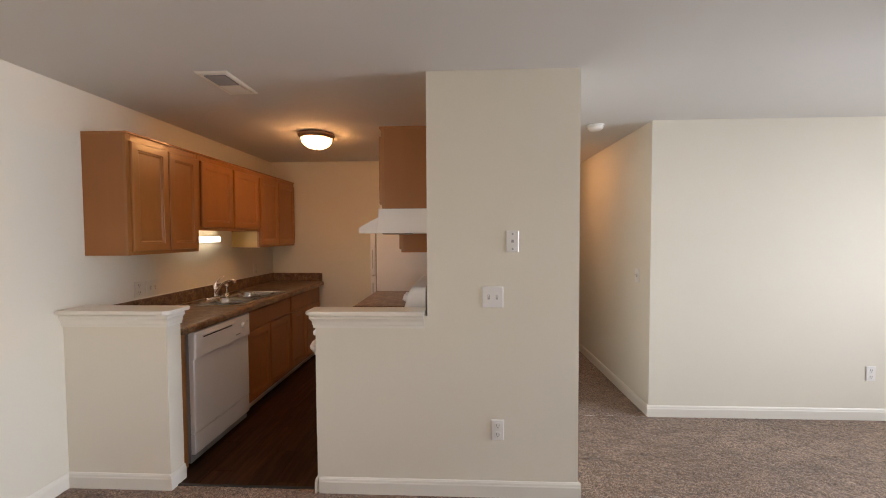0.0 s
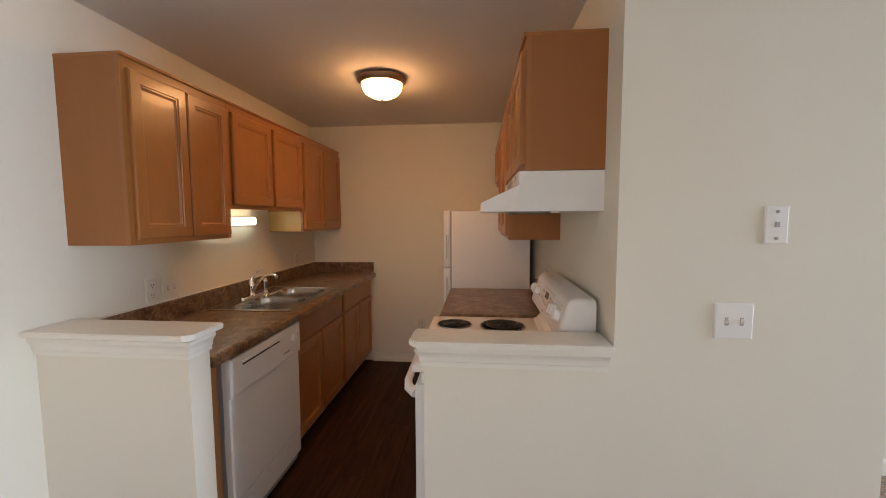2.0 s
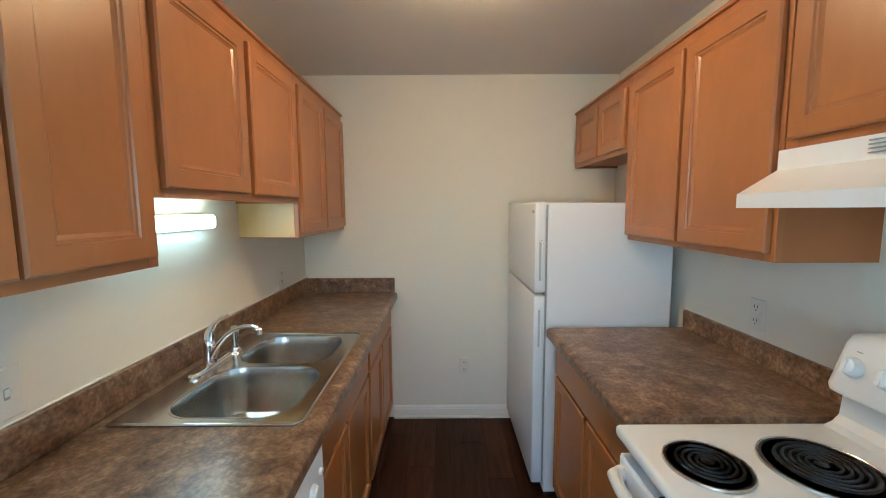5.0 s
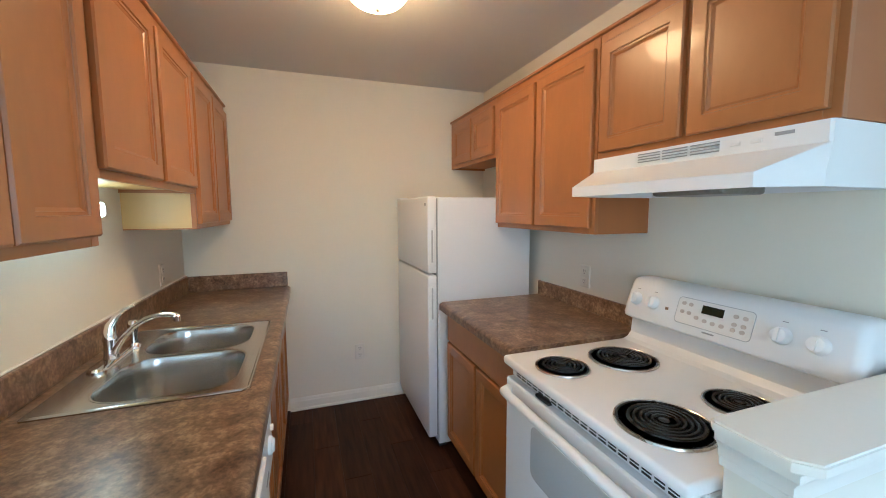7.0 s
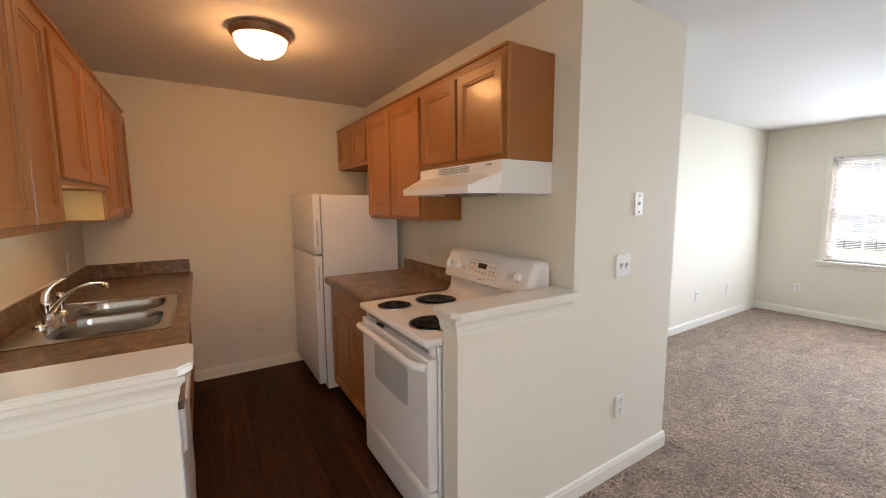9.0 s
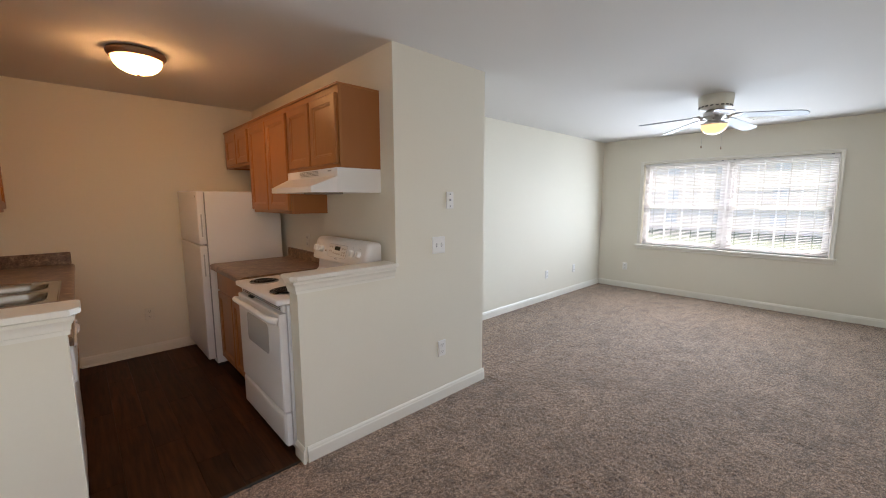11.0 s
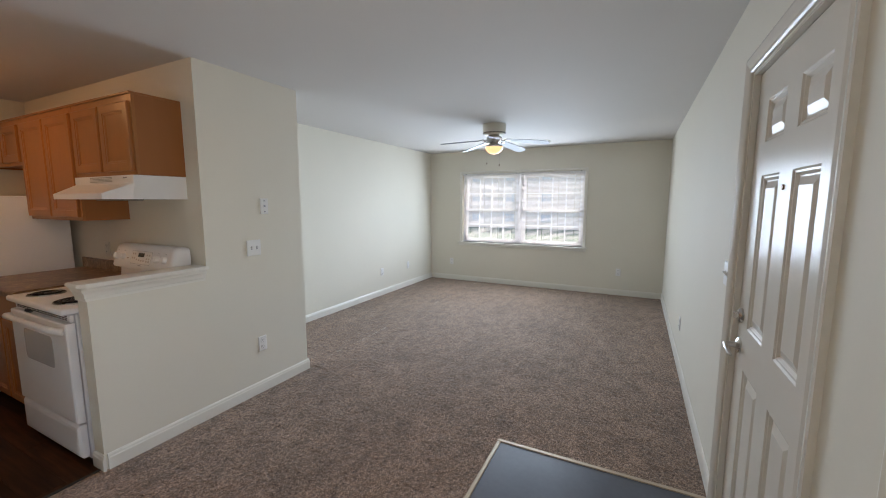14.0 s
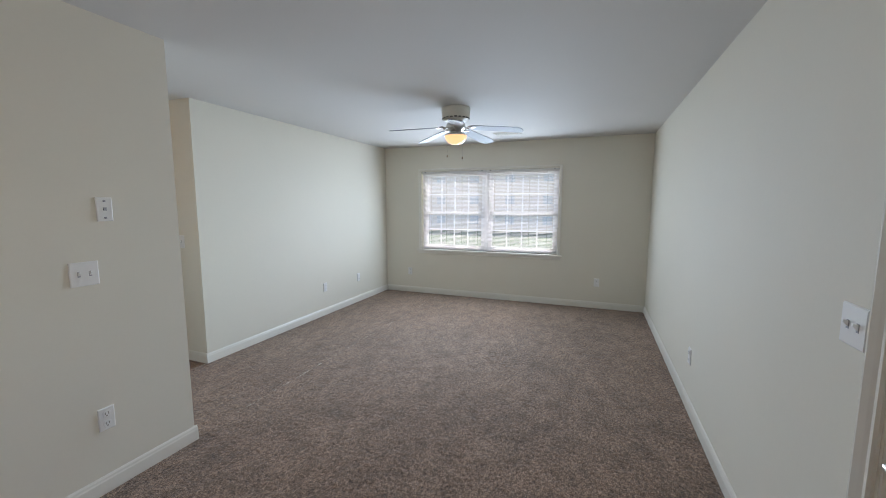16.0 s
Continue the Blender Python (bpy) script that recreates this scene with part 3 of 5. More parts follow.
def base_cabinet(side, y0, y1, fronts, label, deck=0.892):
    """A base cabinet: carcass, frame, drawer fronts and doors, recessed toe board."""
    xw = XL if side > 0 else XR
    xf = XL + 0.585 if side > 0 else XR - 0.625
    c = thing("base_cabinet", ((xw + xf) / 2, (y0 + y1) / 2, 0), label, "cabinet", "kitchen base cabinets")
    bm = boxes(((xw, y0, 0.10), (xf - side * 0.018, y1, deck)))
    part("body", bm, M["wood_flat"], c)
    to = face_px(xf - 0.018) if side > 0 else face_nx(xf + 0.018)
    bm = bmesh.new()
    for u0, v0, u1, v1 in ((y0, 0.10, y0 + 0.035, 0.892), (y1 - 0.035, 0.10, y1, 0.892), (y0 + 0.035, 0.10, y1 - 0.035, 0.14),
                           (y0 + 0.035, 0.86, y1 - 0.035, 0.892), (y0 + 0.035, 0.685, y1 - 0.035, 0.725),
                           ((y0 + y1) / 2 - 0.02, 0.14, (y0 + y1) / 2 + 0.02, 0.685)):
        stepped(bm, to, u0, v0, u1, v1, [(0, 0), (0, 0.017), (0.001, 0.018)])
    part("face_frame", bm, M["wood"], c)
    bm = boxes(((xw, y0, 0), (xf - side * 0.075, y1, 0.10)))
    part("toe_board", bm, M["trim"], c, "white toe board")
    out = face_px(xf) if side > 0 else face_nx(xf)
    for kind, a, b in fronts:
        if kind == "drawer":
            slab_front("drawer_front", c, out, a, 0.712, b, 0.868)
        else:
            panel_door("door", c, out, a, 0.122, b, 0.700)
    return c


base_cabinet(1, 3.052, 3.886, (("drawer", 3.076, 3.866), ("door", 3.076, 3.446), ("door", 3.462, 3.866)), "honey maple sink base cabinet with two doors", 0.74)
base_cabinet(1, 3.890, 4.736, (("drawer", 3.908, 4.700), ("door", 3.908, 4.290), ("door", 4.306, 4.700)), "honey maple base cabinet by the end wall")
base_cabinet(-1, 3.070, 3.880, (("drawer", 3.090, 3.862), ("door", 3.090, 3.462), ("door", 3.480, 3.862)), "honey maple base cabinet beside the range")
bm = boxes(((XL, 2.288, 0), (-1.768, 2.386, 0.892), 0.002))
tagged(part("end_panel", bm, M["wood"]), "narrow honey maple filler panel beside the dishwasher", "cabinet panel")


def countertop(side, y0, y1, xf, label, bowl_hole=None):
    """Laminate top with a rolled front edge and upstands; a sink hole where there is a sink."""
    xw = XL if side > 0 else XR
    c = thing("countertop", (xw + side * 0.3, (y0 + y1) / 2, 0.893), label, "countertop")
    z0, z1 = 0.893, 0.933
    xb = xf - side * 0.03
    bm = bmesh.new()
    if bowl_hole:
        hx0, hy0, hx1, hy1 = bowl_hole
        gv = [[bm.verts.new((x, y, z1)) for y in (y0, hy0, hy1, y1)] for x in (xw, hx0, hx1, xb)]
        fs = [bm.faces.new((gv[i][j], gv[i + 1][j], gv[i + 1][j + 1], gv[i][j + 1])) for i in range(3) for j in range(3) if (i, j) != (1, 1)]
        low = bmesh.ops.extrude_face_region(bm, geom=fs)["geom"]
        bmesh.ops.translate(bm, verts=[v for v in low if isinstance(v, bmesh.types.BMVert)], vec=(0, 0, z0 - z1))
    else:
        box(bm, (xw, y0, z0), (xb, y1, z1))
    part("top", bm, M["laminate"], c)
    prof = [(0.0, z0 - 0.004)] + [(0.030 * math.sin(radians(a)), z1 - 0.016 + 0.016 * math.cos(radians(a))) for a in range(90, -1, -15)] + [(0.0, z1)]
    prof.insert(1, (0.030, z0 - 0.004))
    bm = prism(bmesh.new(), prof, lambda u, v, w: Vector((xb + side * u, w, v)), y0, y1)
    part("front_edge", bm, M["laminate"], c, smooth=True)
    return c


ctl = countertop(1, 2.288, YK, -1.705, "brown stone-look laminate countertop with sink", (-2.255, 3.065, -1.785, 3.80))
bm = boxes(((XL, 2.288, 0.933), (XL + 0.02, YK, 1.040), 0.004))
part("backsplash", bm, M["laminate"], ctl)
bm = boxes(((XL + 0.02, YK - 0.02, 0.933), (-1.722, YK, 1.036), 0.004))
part("backsplash", bm, M["laminate"], ctl)
bm = boxes(((XL, 2.288, 1.040), (XL + 0.008, YK, 1.046), 0.002))
part("caulk_bead", bm, M["trim"], ctl, "white caulk bead along the wall")
ctr = countertop(-1, 3.064, 3.888, -0.872, "brown stone-look laminate countertop beside the range")
bm = boxes(((XR - 0.02, 3.064, 0.933), (XR, 3.888, 1.022), 0.004))
part("backsplash", bm, M["laminate"], ctr)

# ---- sink and tap ----
sink = thing("kitchen_sink", (-2.02, 3.43, 0.933), "double-bowl brushed stainless steel sink", "sink")
up = lambda u, v, w: Vector((u, v, 0.934 + w))
SX0, SX1, SY0, SY1 = -2.292, -1.763, 3.030, 3.812
bowls = ((-2.190, 3.068, -1.812, 3.424), (-2.185, 3.452, -1.822, 3.775))
# deck: rolled rim, rear ledge and the strip between the bowls
bm = bmesh.new()
ym = (bowls[0][3] + bowls[1][1]) / 2
for (u0, v0, u1, v1), a, b in ((bowls[0], SY0, ym), (bowls[1], ym, SY1)):
    inner, outer = [], []
    for cx, cy, q, ox, oy in ((u1, v1, 0, SX1, b), (u0, v1, 90, SX0, b), (u0, v0, 180, SX0, a), (u1, v0, 270, SX1, a)):
        sx, sy = (1 if q in (0, 270) else -1), (1 if q < 180 else -1)
        for k in range(9):
            ang = radians(q + 90 * k / 8)
            inner.append(bm.verts.new((cx - sx * 0.1 + 0.1 * math.cos(ang), cy - sy * 0.1 + 0.1 * math.sin(ang), 0.938)))
            outer.append(bm.verts.new((ox, oy, 0.938)))
    for k in range(36):
        bm.faces.new((outer[k], outer[(k + 1) % 36], inner[(k + 1) % 36], inner[k]))
bmesh.ops.remove_doubles(bm, verts=bm.verts[:], dist=0.00005)
part("deck", bm, M["steel"], sink)
bm = tube(bmesh.new(), [(SX0 + 0.004, SY0 + 0.004, 0.936), (SX1 - 0.02, SY0 + 0.004, 0.936), (SX1 - 0.004, SY0 + 0.02, 0.936),
                        (SX1 - 0.004, SY1 - 0.02, 0.936), (SX1 - 0.02, SY1 - 0.004, 0.936), (SX0 + 0.004, SY1 - 0.004, 0.936)], 0.0055, 8)
part("rim", bm, M["steel"], sink, smooth=True)
for u0, v0, u1, v1 in bowls:
    bm = stepped(bmesh.new(), up, u0 - 0.006, v0 - 0.006, u1 + 0.006, v1 + 0.006,
                 [(0.0, 0.0045), (0.006, 0.003), (0.010, -0.006), (0.014, -0.05), (0.020, -0.135), (0.032, -0.160), (0.055, -0.168)],
                 corner=0.105, n=8, caps=False)
    b = part("bowl", bm, M["steel"], sink, smooth=True)
    cx, cy = (u0 + u1) / 2, (v0 + v1) / 2
    bm = lathe(bmesh.new(), [(0.0, 0.001), (0.03, 0.0), (0.040, 0.003), (0.045, 0.0025), (0.045, -0.004)], (cx, cy, 0.934 - 0.166), seg=24)
    part("drain", bm, M["chrome"], b, "chrome basket drain", smooth=True)

tap = thing("kitchen_tap", (-2.225, 3.445, 0.938), "chrome single-lever kitchen tap with side sprayer", "tap")
bm = stepped(bmesh.new(), lambda u, v, w: Vector((u, v, 0.938 + w)), -2.280, 3.312, -2.220, 3.555, [(0, 0), (0.0, 0.006), (0.006, 0.012), (0.014, 0.013)], corner=0.029, n=6)
part("base_plate", bm, M["chrome"], tap, smooth=True)
vx, vy = -2.250, 3.438
bm = lathe(bmesh.new(), [(0.024, 0.0), (0.022, 0.012), (0.019, 0.05), (0.021, 0.062), (0.021, 0.072), (0.016, 0.086), (0.0, 0.090)], (vx, vy, 0.95), seg=24)
part("valve_body", bm, M["chrome"], tap, smooth=True)
spout = [(vx + 0.010, vy - 0.004, 0.972), (vx + 0.045, vy - 0.016, 1.022), (vx + 0.085, vy - 0.030, 1.064), (vx + 0.125, vy - 0.044, 1.090), (vx + 0.165, vy - 0.058, 1.103),
         (vx + 0.205, vy - 0.072, 1.106), (vx + 0.228, vy - 0.080, 1.102)]
part("spout", tube(bmesh.new(), spout, [0.014, 0.0105, 0.009, 0.0085, 0.0085, 0.0085, 0.0085]), M["chrome"], tap, smooth=True)
bm = lathe(bmesh.new(), [(0.011, 0.0), (0.0115, 0.018), (0.008, 0.022), (0.0, 0.022)], (vx + 0.226, vy - 0.079, 1.082), seg=16)
part("aerator", bm, M["chrome"], tap, smooth=True)
lever = [(vx, vy, 1.035), (vx + 0.004, vy + 0.001, 1.066), (vx + 0.022, vy + 0.004, 1.096), (vx + 0.046, vy + 0.006, 1.118), (vx + 0.075, vy + 0.008, 1.130)]
part("lever", tube(bmesh.new(), lever, [0.019, 0.015, 0.010, 0.007, 0.005]), M["chrome"], tap, smooth=True)
bm = lathe(bmesh.new(), [(0.022, 0.0), (0.020, 0.010), (0.012, 0.018), (0.011, 0.045), (0.013, 0.060), (0.017, 0.078), (0.018, 0.094), (0.012, 0.106), (0.0, 0.108)],
           (-2.232, 3.580, 0.938), seg=20)
part("side_sprayer", bm, M["chrome"], tap, smooth=True)

# ---- dishwasher ----
dw = thing("dishwasher", (-2.04, 2.72, 0), "white built-in dishwasher, door closed", "dishwasher")
DY0, DY1, DF = 2.392, 3.046, -1.735
to = face_px(DF)
part("tub", boxes(((XL + 0.05, DY0, 0.02), (DF - 0.02, DY1, 0.886))), M["grey"], dw)
door = part("door", stepped(bmesh.new(), to, DY0 + 0.004, 0.215, DY1 - 0.004, 0.705, [(0, -0.02), (0, 0.006), (0.005, 0.011), (0.012, 0.012)]), M["white"], dw)
ctrl = part("control_panel", stepped(bmesh.new(), to, DY0 + 0.004, 0.700, DY1 - 0.004, 0.880, [(0, -0.02), (0, 0.016), (0.004, 0.024), (0.014, 0.026)]),
            M["white"], dw)
part("handle_recess", boxes(((DF + 0.022, 2.475, 0.828), (DF + 0.0275, 2.80, 0.838))), M["dark"], ctrl)
part("handle_lip", boxes(((DF + 0.020, 2.465, 0.838), (DF + 0.034, 2.815, 0.850), 0.004, 2)), M["white"], ctrl)
bm = lathe(bmesh.new(), [(0.026, 0.0), (0.025, 0.008), (0.020, 0.010), (0.018, 0.015), (0.0, 0.016)], (DF + 0.026, 2.945, 0.800), "x", 24)
part("dial", bm, M["white"], ctrl, smooth=True)
bm = lathe(bmesh.new(), [(0.010, 0.0), (0.009, 0.008), (0.0, 0.009)], (DF + 0.026, 3.005, 0.822), "x", 16)
part("button", bm, M["white"], ctrl, smooth=True)
part("nameplate", boxes(((DF + 0.026, 2.845, 0.742), (DF + 0.0275, 2.905, 0.750))), M["ink"], ctrl)
part("kick_panel", stepped(bmesh.new(), to, DY0 + 0.004, 0.075, DY1 - 0.004, 0.210, [(0, -0.02), (0, 0.004), (0.004, 0.008)]), M["white"], dw)
part("toe_board", boxes(((DF - 0.10, DY0, 0.0), (DF - 0.06, DY1, 0.075))), M["trim"], dw)

# ---- range ----
RY0, RY1 = 2.304, 3.058
rng_ = thing("electric_range", (-0.55, 2.68, 0), "white freestanding electric range with four coil burners", "stove")
part("body", boxes(((XR - 0.03, RY0 + 0.004, 0.03), (-0.845, RY1 - 0.004, 0.885), 0.004)), M["white"], rng_)
bm = bmesh.new()
box(bm, (XR - 0.035, RY0, 0.888), (-0.905, RY1, 0.922), 0.012, 3)
part("cooktop", bm, M["white"], rng_, smooth=True)
for fx, fy in ((-0.80, RY0 + 0.05), (-0.80, RY1 - 0.05), (-0.27, RY0 + 0.05), (-0.27, RY1 - 0.05)):
    part("foot", lathe(bmesh.new(), [(0.018, 0.0), (0.018, 0.03), (0.0, 0.03)], (fx, fy, 0.0), seg=12), M["dark"], rng_)


def burner(cx, cy, r, turns):
    pan = lathe(bmesh.new(), [(r * 0.16, -0.016), (r * 0.8, -0.014), (r * 0.97, 0.0), (r * 1.04, 0.0045), (r * 1.11, 0.004), (r * 1.13, 0.0)], (cx, cy, 0.923), seg=40)
    p = part("drip_pan", pan, M["pan"], rng_, "dark chrome drip pan", smooth=True)
    ring = lathe(bmesh.new(), [(r * 1.09, 0.0035), (r * 1.11, 0.0055), (r * 1.135, 0.005), (r * 1.15, 0.0), (r * 1.08, 0.0), (r * 1.09, 0.0035)], (cx, cy, 0.9235), seg=40)
    part("trim_ring", ring, M["nickel"], p, smooth=True)
    pts = []
    n = turns * 28
    for i in range(n + 1):
        a = 2 * math.pi * i / 28
        q = r * (0.20 + 0.68 * i / n)
        pts.append((cx + q * math.cos(a), cy + q * math.sin(a), 0.931))
    pts.append((cx + r * 0.98, cy + 0.02, 0.926))
    part("coil", tube(bmesh.new(), pts, r * 0.052, 6), M["coil"], p, "dark spiral heating coil", smooth=True)
    part("coil_cap", lathe(bmesh.new(), [(0.014, 0.0), (0.014, 0.006), (0.0, 0.007)], (cx, cy, 0.927), seg=16), M["coil"], p)


burner(-0.772, 2.878, 0.080, 4)
burner(-0.520, 2.865, 0.104, 5)
burner(-0.752, 2.492, 0.104, 5)
burner(-0.474, 2.490, 0.080, 4)
# backguard: a riser and a control head that leans back
bm = prism(bmesh.new(), [(-0.212, 0.92), (-0.345, 0.92), (-0.318, 0.932), (-0.300, 0.952), (-0.292, 1.034), (-0.212, 1.034)], lambda u, v, w: Vector((u, w, v)), RY0 + 0.012, RY1 - 0.012)
back = part("backguard", bm, M["white"], rng_)
prof = [(-0.212, 1.030), (-0.332, 1.022), (-0.347, 1.030), (-0.350, 1.042), (-0.312, 1.162), (-0.298, 1.181), (-0.272, 1.188), (-0.212, 1.184)]
bm = bmesh.new()
rings = []
n_end = 6
ends = [(RY0 + 0.006 + 0.030 * (1 - math.cos(radians(90 * k / n_end))), 0.030 * (1 - math.sin(radians(90 * k / n_end)))) for k in range(n_end + 1)]
ends += [(RY0 + RY1 - w, o) for w, o in reversed(ends)]
for w, o in ends:
    rings.append([bm.verts.new((u + (o if u < -0.25 else 0), w, v - (o if v > 1.1 else -0.3 * o if v < 1.05 else 0))) for u, v in prof])
for p, q in zip(rings, rings[1:]):
    for k in range(len(prof)):
        m = (k + 1) % len(prof)
        bm.faces.new((p[k], p[m], q[m], q[k]))
bm.faces.new(rings[0])
bm.faces.new(rings[-1])
head = part("control_head", bm, M["white"], rng_, smooth=True)
lean = Vector((0.038, 0, 0.120)).normalized()
out = Vector((-lean.z, 0, lean.x))


def on_head(u, v, w):
    return Vector((-0.350, 0, 1.042)) + Vector((0, u, 0)) + lean * v + out * w


turn_head = Matrix((lean.cross(out), lean, out)).transposed()
for y in (2.994, 2.914, 2.484, 2.398):
    c = on_head(y, 0.066, 0.0)
    bm = lathe(bmesh.new(), [(0.0255, 0.0), (0.0255, 0.003), (0.0235, 0.006), (0.0225, 0.017), (0.020, 0.023), (0.014, 0.026), (0.0, 0.026)], c, seg=28, turn=turn_head)
    k = part("knob", bm, M["white"], head, "white round burner knob", smooth=True)
    tips = [on_head(y + a, 0.066 + b, w) for a in (-0.0045, 0.0045) for b in (-0.018, 0.018) for w in (0.014, 0.030)]
    bm = bmesh.new()
    bmesh.ops.convex_hull(bm, input=[bm.verts.new(p) for p in tips])
    part("grip", bm, M["white"], k)
bm = stepped(bmesh.new(), on_head, 2.560, 0.022, 2.812, 0.112, [(0, -0.002), (0.0, 0.001), (0.001, 0.0015)], corner=0.012, n=4)
part("keypad_border", stepped(bmesh.new(), on_head, 2.5575, 0.0195, 2.8145, 0.1145, [(0, -0.002), (0.0, 0.0004), (0.001, 0.0006)], corner=0.014, n=4), M["grip"], head)
key = part("keypad", bm, M["plastic"], head)
part("display", stepped(bmesh.new(), on_head, 2.650, 0.072, 2.722, 0.100, [(0, 0), (0, 0.003), (0.002, 0.0035)]), M["lcd"], key, "dark clock display")
for y, v in [(2.790, 0.092), (2.764, 0.092), (2.790, 0.062), (2.764, 0.062), (2.735, 0.052), (2.705, 0.048), (2.677, 0.046), (2.648, 0.046),
             (2.612, 0.088), (2.584, 0.088), (2.612, 0.062), (2.584, 0.062), (2.612, 0.044), (2.584, 0.044)]:
    part("button", stepped(bmesh.new(), on_head, y - 0.0082, v - 0.0066, y + 0.0082, v + 0.0066, [(0, 0.001), (0, 0.0026), (0.002, 0.0032)], corner=0.0066, n=3), M["button"], key)
part("nameplate", stepped(bmesh.new(), on_head, 2.664, 0.008, 2.704, 0.013, [(0, 0), (0, 0.001)]), M["ink"], head)
part("indicator", stepped(bmesh.new(), on_head, 2.846, 0.052, 2.858, 0.062, [(0, 0), (0, 0.002)]), M["bronze"], head)
for y in (2.994, 2.914, 2.484, 2.398):
    part("print", stepped(bmesh.new(), on_head, y - 0.007, 0.106, y + 0.007, 0.1085, [(0, 0), (0, 0.0008)]), M["ink"], head)
# oven front
to = face_nx(-0.862)
part("vent_strip", boxes(((-0.850, RY0 + 0.012, 0.842), (-0.868, RY1 - 0.012, 0.884), 0.003)), M["white"], rng_)
for row in (0.853, 0.863, 0.873):
    for i in range(19):
        y = RY0 + 0.045 + i * 0.0355
        part("vent_slot", boxes(((-0.8676, y, row - 0.0028), (-0.8692, y + 0.027, row + 0.0028))), M["dark"], rng_)
odoor = part("oven_door", stepped(bmesh.new(), to, RY0 + 0.006, 0.262, RY1 - 0.006, 0.838, [(0, -0.01), (0, 0.024), (0.006, 0.030), (0.012, 0.031)]), M["white"], rng_)
part("oven_window", stepped(bmesh.new(), face_nx(-0.8935), 2.492, 0.556, 2.876, 0.742, [(0, -0.001), (0, 0.0005), (0.002, 0.0015)], corner=0.03, n=5), M["glass_oven"], odoor,
     "pale grey oven window")
pts = [(-0.893, RY0 + 0.03, 0.795), (-0.925, RY0 + 0.055, 0.806), (-0.937, RY0 + 0.11, 0.812), (-0.940, (RY0 + RY1) / 2, 0.815), (-0.937, RY1 - 0.11, 0.812),
       (-0.925, RY1 - 0.055, 0.806), (-0.893, RY1 - 0.03, 0.795)]
part("oven_handle", tube(bmesh.new(), pts, [0.021, 0.019, 0.016, 0.016, 0.016, 0.019, 0.021], 12), M["white"], odoor, smooth=True)
part("door_latch", boxes(((-0.862, 2.80, 0.838), (-0.882, 2.875, 0.850), 0.004, 2)), M["dark"], rng_, "dark door latch")
part("storage_drawer", stepped(bmesh.new(), to, RY0 + 0.006, 0.055, RY1 - 0.006, 0.250, [(0, -0.01), (0, 0.018), (0.012, 0.028), (0.03, 0.031)]), M["white"], rng_)
part("plinth", boxes(((-0.80, RY0 + 0.02, 0.0), (-0.83, RY1 - 0.02, 0.055))), M["dark"], rng_)

# ---- range hood ----
hood = thing("range_hood", (-0.42, 2.70, 1.51), "white under-cabinet range hood with slotted vents", "range hood")
bm = bmesh.new()
body = [(XR, 2.330), (-0.492, 2.330), (-0.498, 2.336), (-0.498, 3.074), (-0.492, 3.080), (XR, 3.080)]
lip = [(XR, 2.330), (-0.505, 2.332), (-0.636, 2.398), (-0.636, 3.026), (-0.505, 3.078), (XR, 3.080)]
lip_in = [(XR - 0.01, 2.345), (-0.500, 2.346), (-0.622, 2.408), (-0.622, 3.016), (-0.500, 3.064), (XR - 0.01, 3.065)]
levels = [[bm.verts.new((x, y, z)) for x, y in ring] for ring, z in ((body, 1.660), (body, 1.610), (lip, 1.546), (lip, 1.512), (lip_in, 1.512), (lip_in, 1.534))]
for p, q in zip(levels, levels[1:]):
    for k in range(6):
        bm.faces.new((p[k], p[(k + 1) % 6], q[(k + 1) % 6], q[k]))
bm.faces.new(levels[0])
bm.faces.new(levels[-1])
shell = part("shell", bm, M["white"], hood)
to = face_nx(-0.501)
for g in range(3):
    for k in range(4):
        a = 2.575 + g * 0.096
        part("vent_slot", boxes(((-0.5005, a, 1.622 + k * 0.0085), (-0.503, a + 0.086, 1.6252 + k * 0.0085))), M["grey"], shell)
for y in (2.520, 2.468):
    part("switch", boxes(((-0.500, y, 1.630), (-0.5035, y + 0.026, 1.640), 0.001)), M["white"], shell)
part("nameplate", boxes(((-0.5005, 2.400, 1.640), (-0.503, 2.440, 1.648))), M["ink"], shell)
part("filter", boxes(((-0.34, 2.545, 1.504), (-0.52, 2.775, 1.538), 0.010, 3)), M["filter"], hood, "grey mesh grease filter")

# ---- refrigerator ----
FY0, FY1, FZ = 3.930, 4.705, 1.545
fr = thing("refrigerator", (-0.58, 4.28, 0), "white top-freezer refrigerator, doors closed", "refrigerator")
part("cabinet", boxes(((-0.245, FY0, 0.035), (-0.862, FY1, FZ - 0.004), 0.006, 2)), M["fridge"], fr)
part("gasket", boxes(((-0.861, FY0 + 0.012, 0.09), (-0.872, FY1 - 0.012, FZ - 0.012))), M["grey"], fr)
for nm, z0, z1, h0, h1 in (("freezer_door", 1.096, FZ, 1.150, 1.362), ("fridge_door", 0.085, 1.084, 0.812, 1.022)):
    bm = boxes(((-0.872, FY0 + 0.002, z0), (-0.926, FY1 - 0.002, z1), 0.009, 3))
    d = part(nm, bm, M["fridge"], fr, smooth=True)
    ins = stepped(bmesh.new(), face_ny(FY0 + 0.002), -0.914, h0, -0.886, h1, [(0, -0.001), (0, 0.003), (0.003, 0.006), (0.007, 0.006), (0.010, 0.001)], corner=0.014, n=5)
    hd = part("grip", ins, M["white"], d, "white recessed edge grip", smooth=True)
    part("grip_shadow_line", boxes(((-0.905, FY0 + 0.0008, h0 + 0.012), (-0.895, FY0 - 0.0015, h1 - 0.012))), M["grip"], hd)
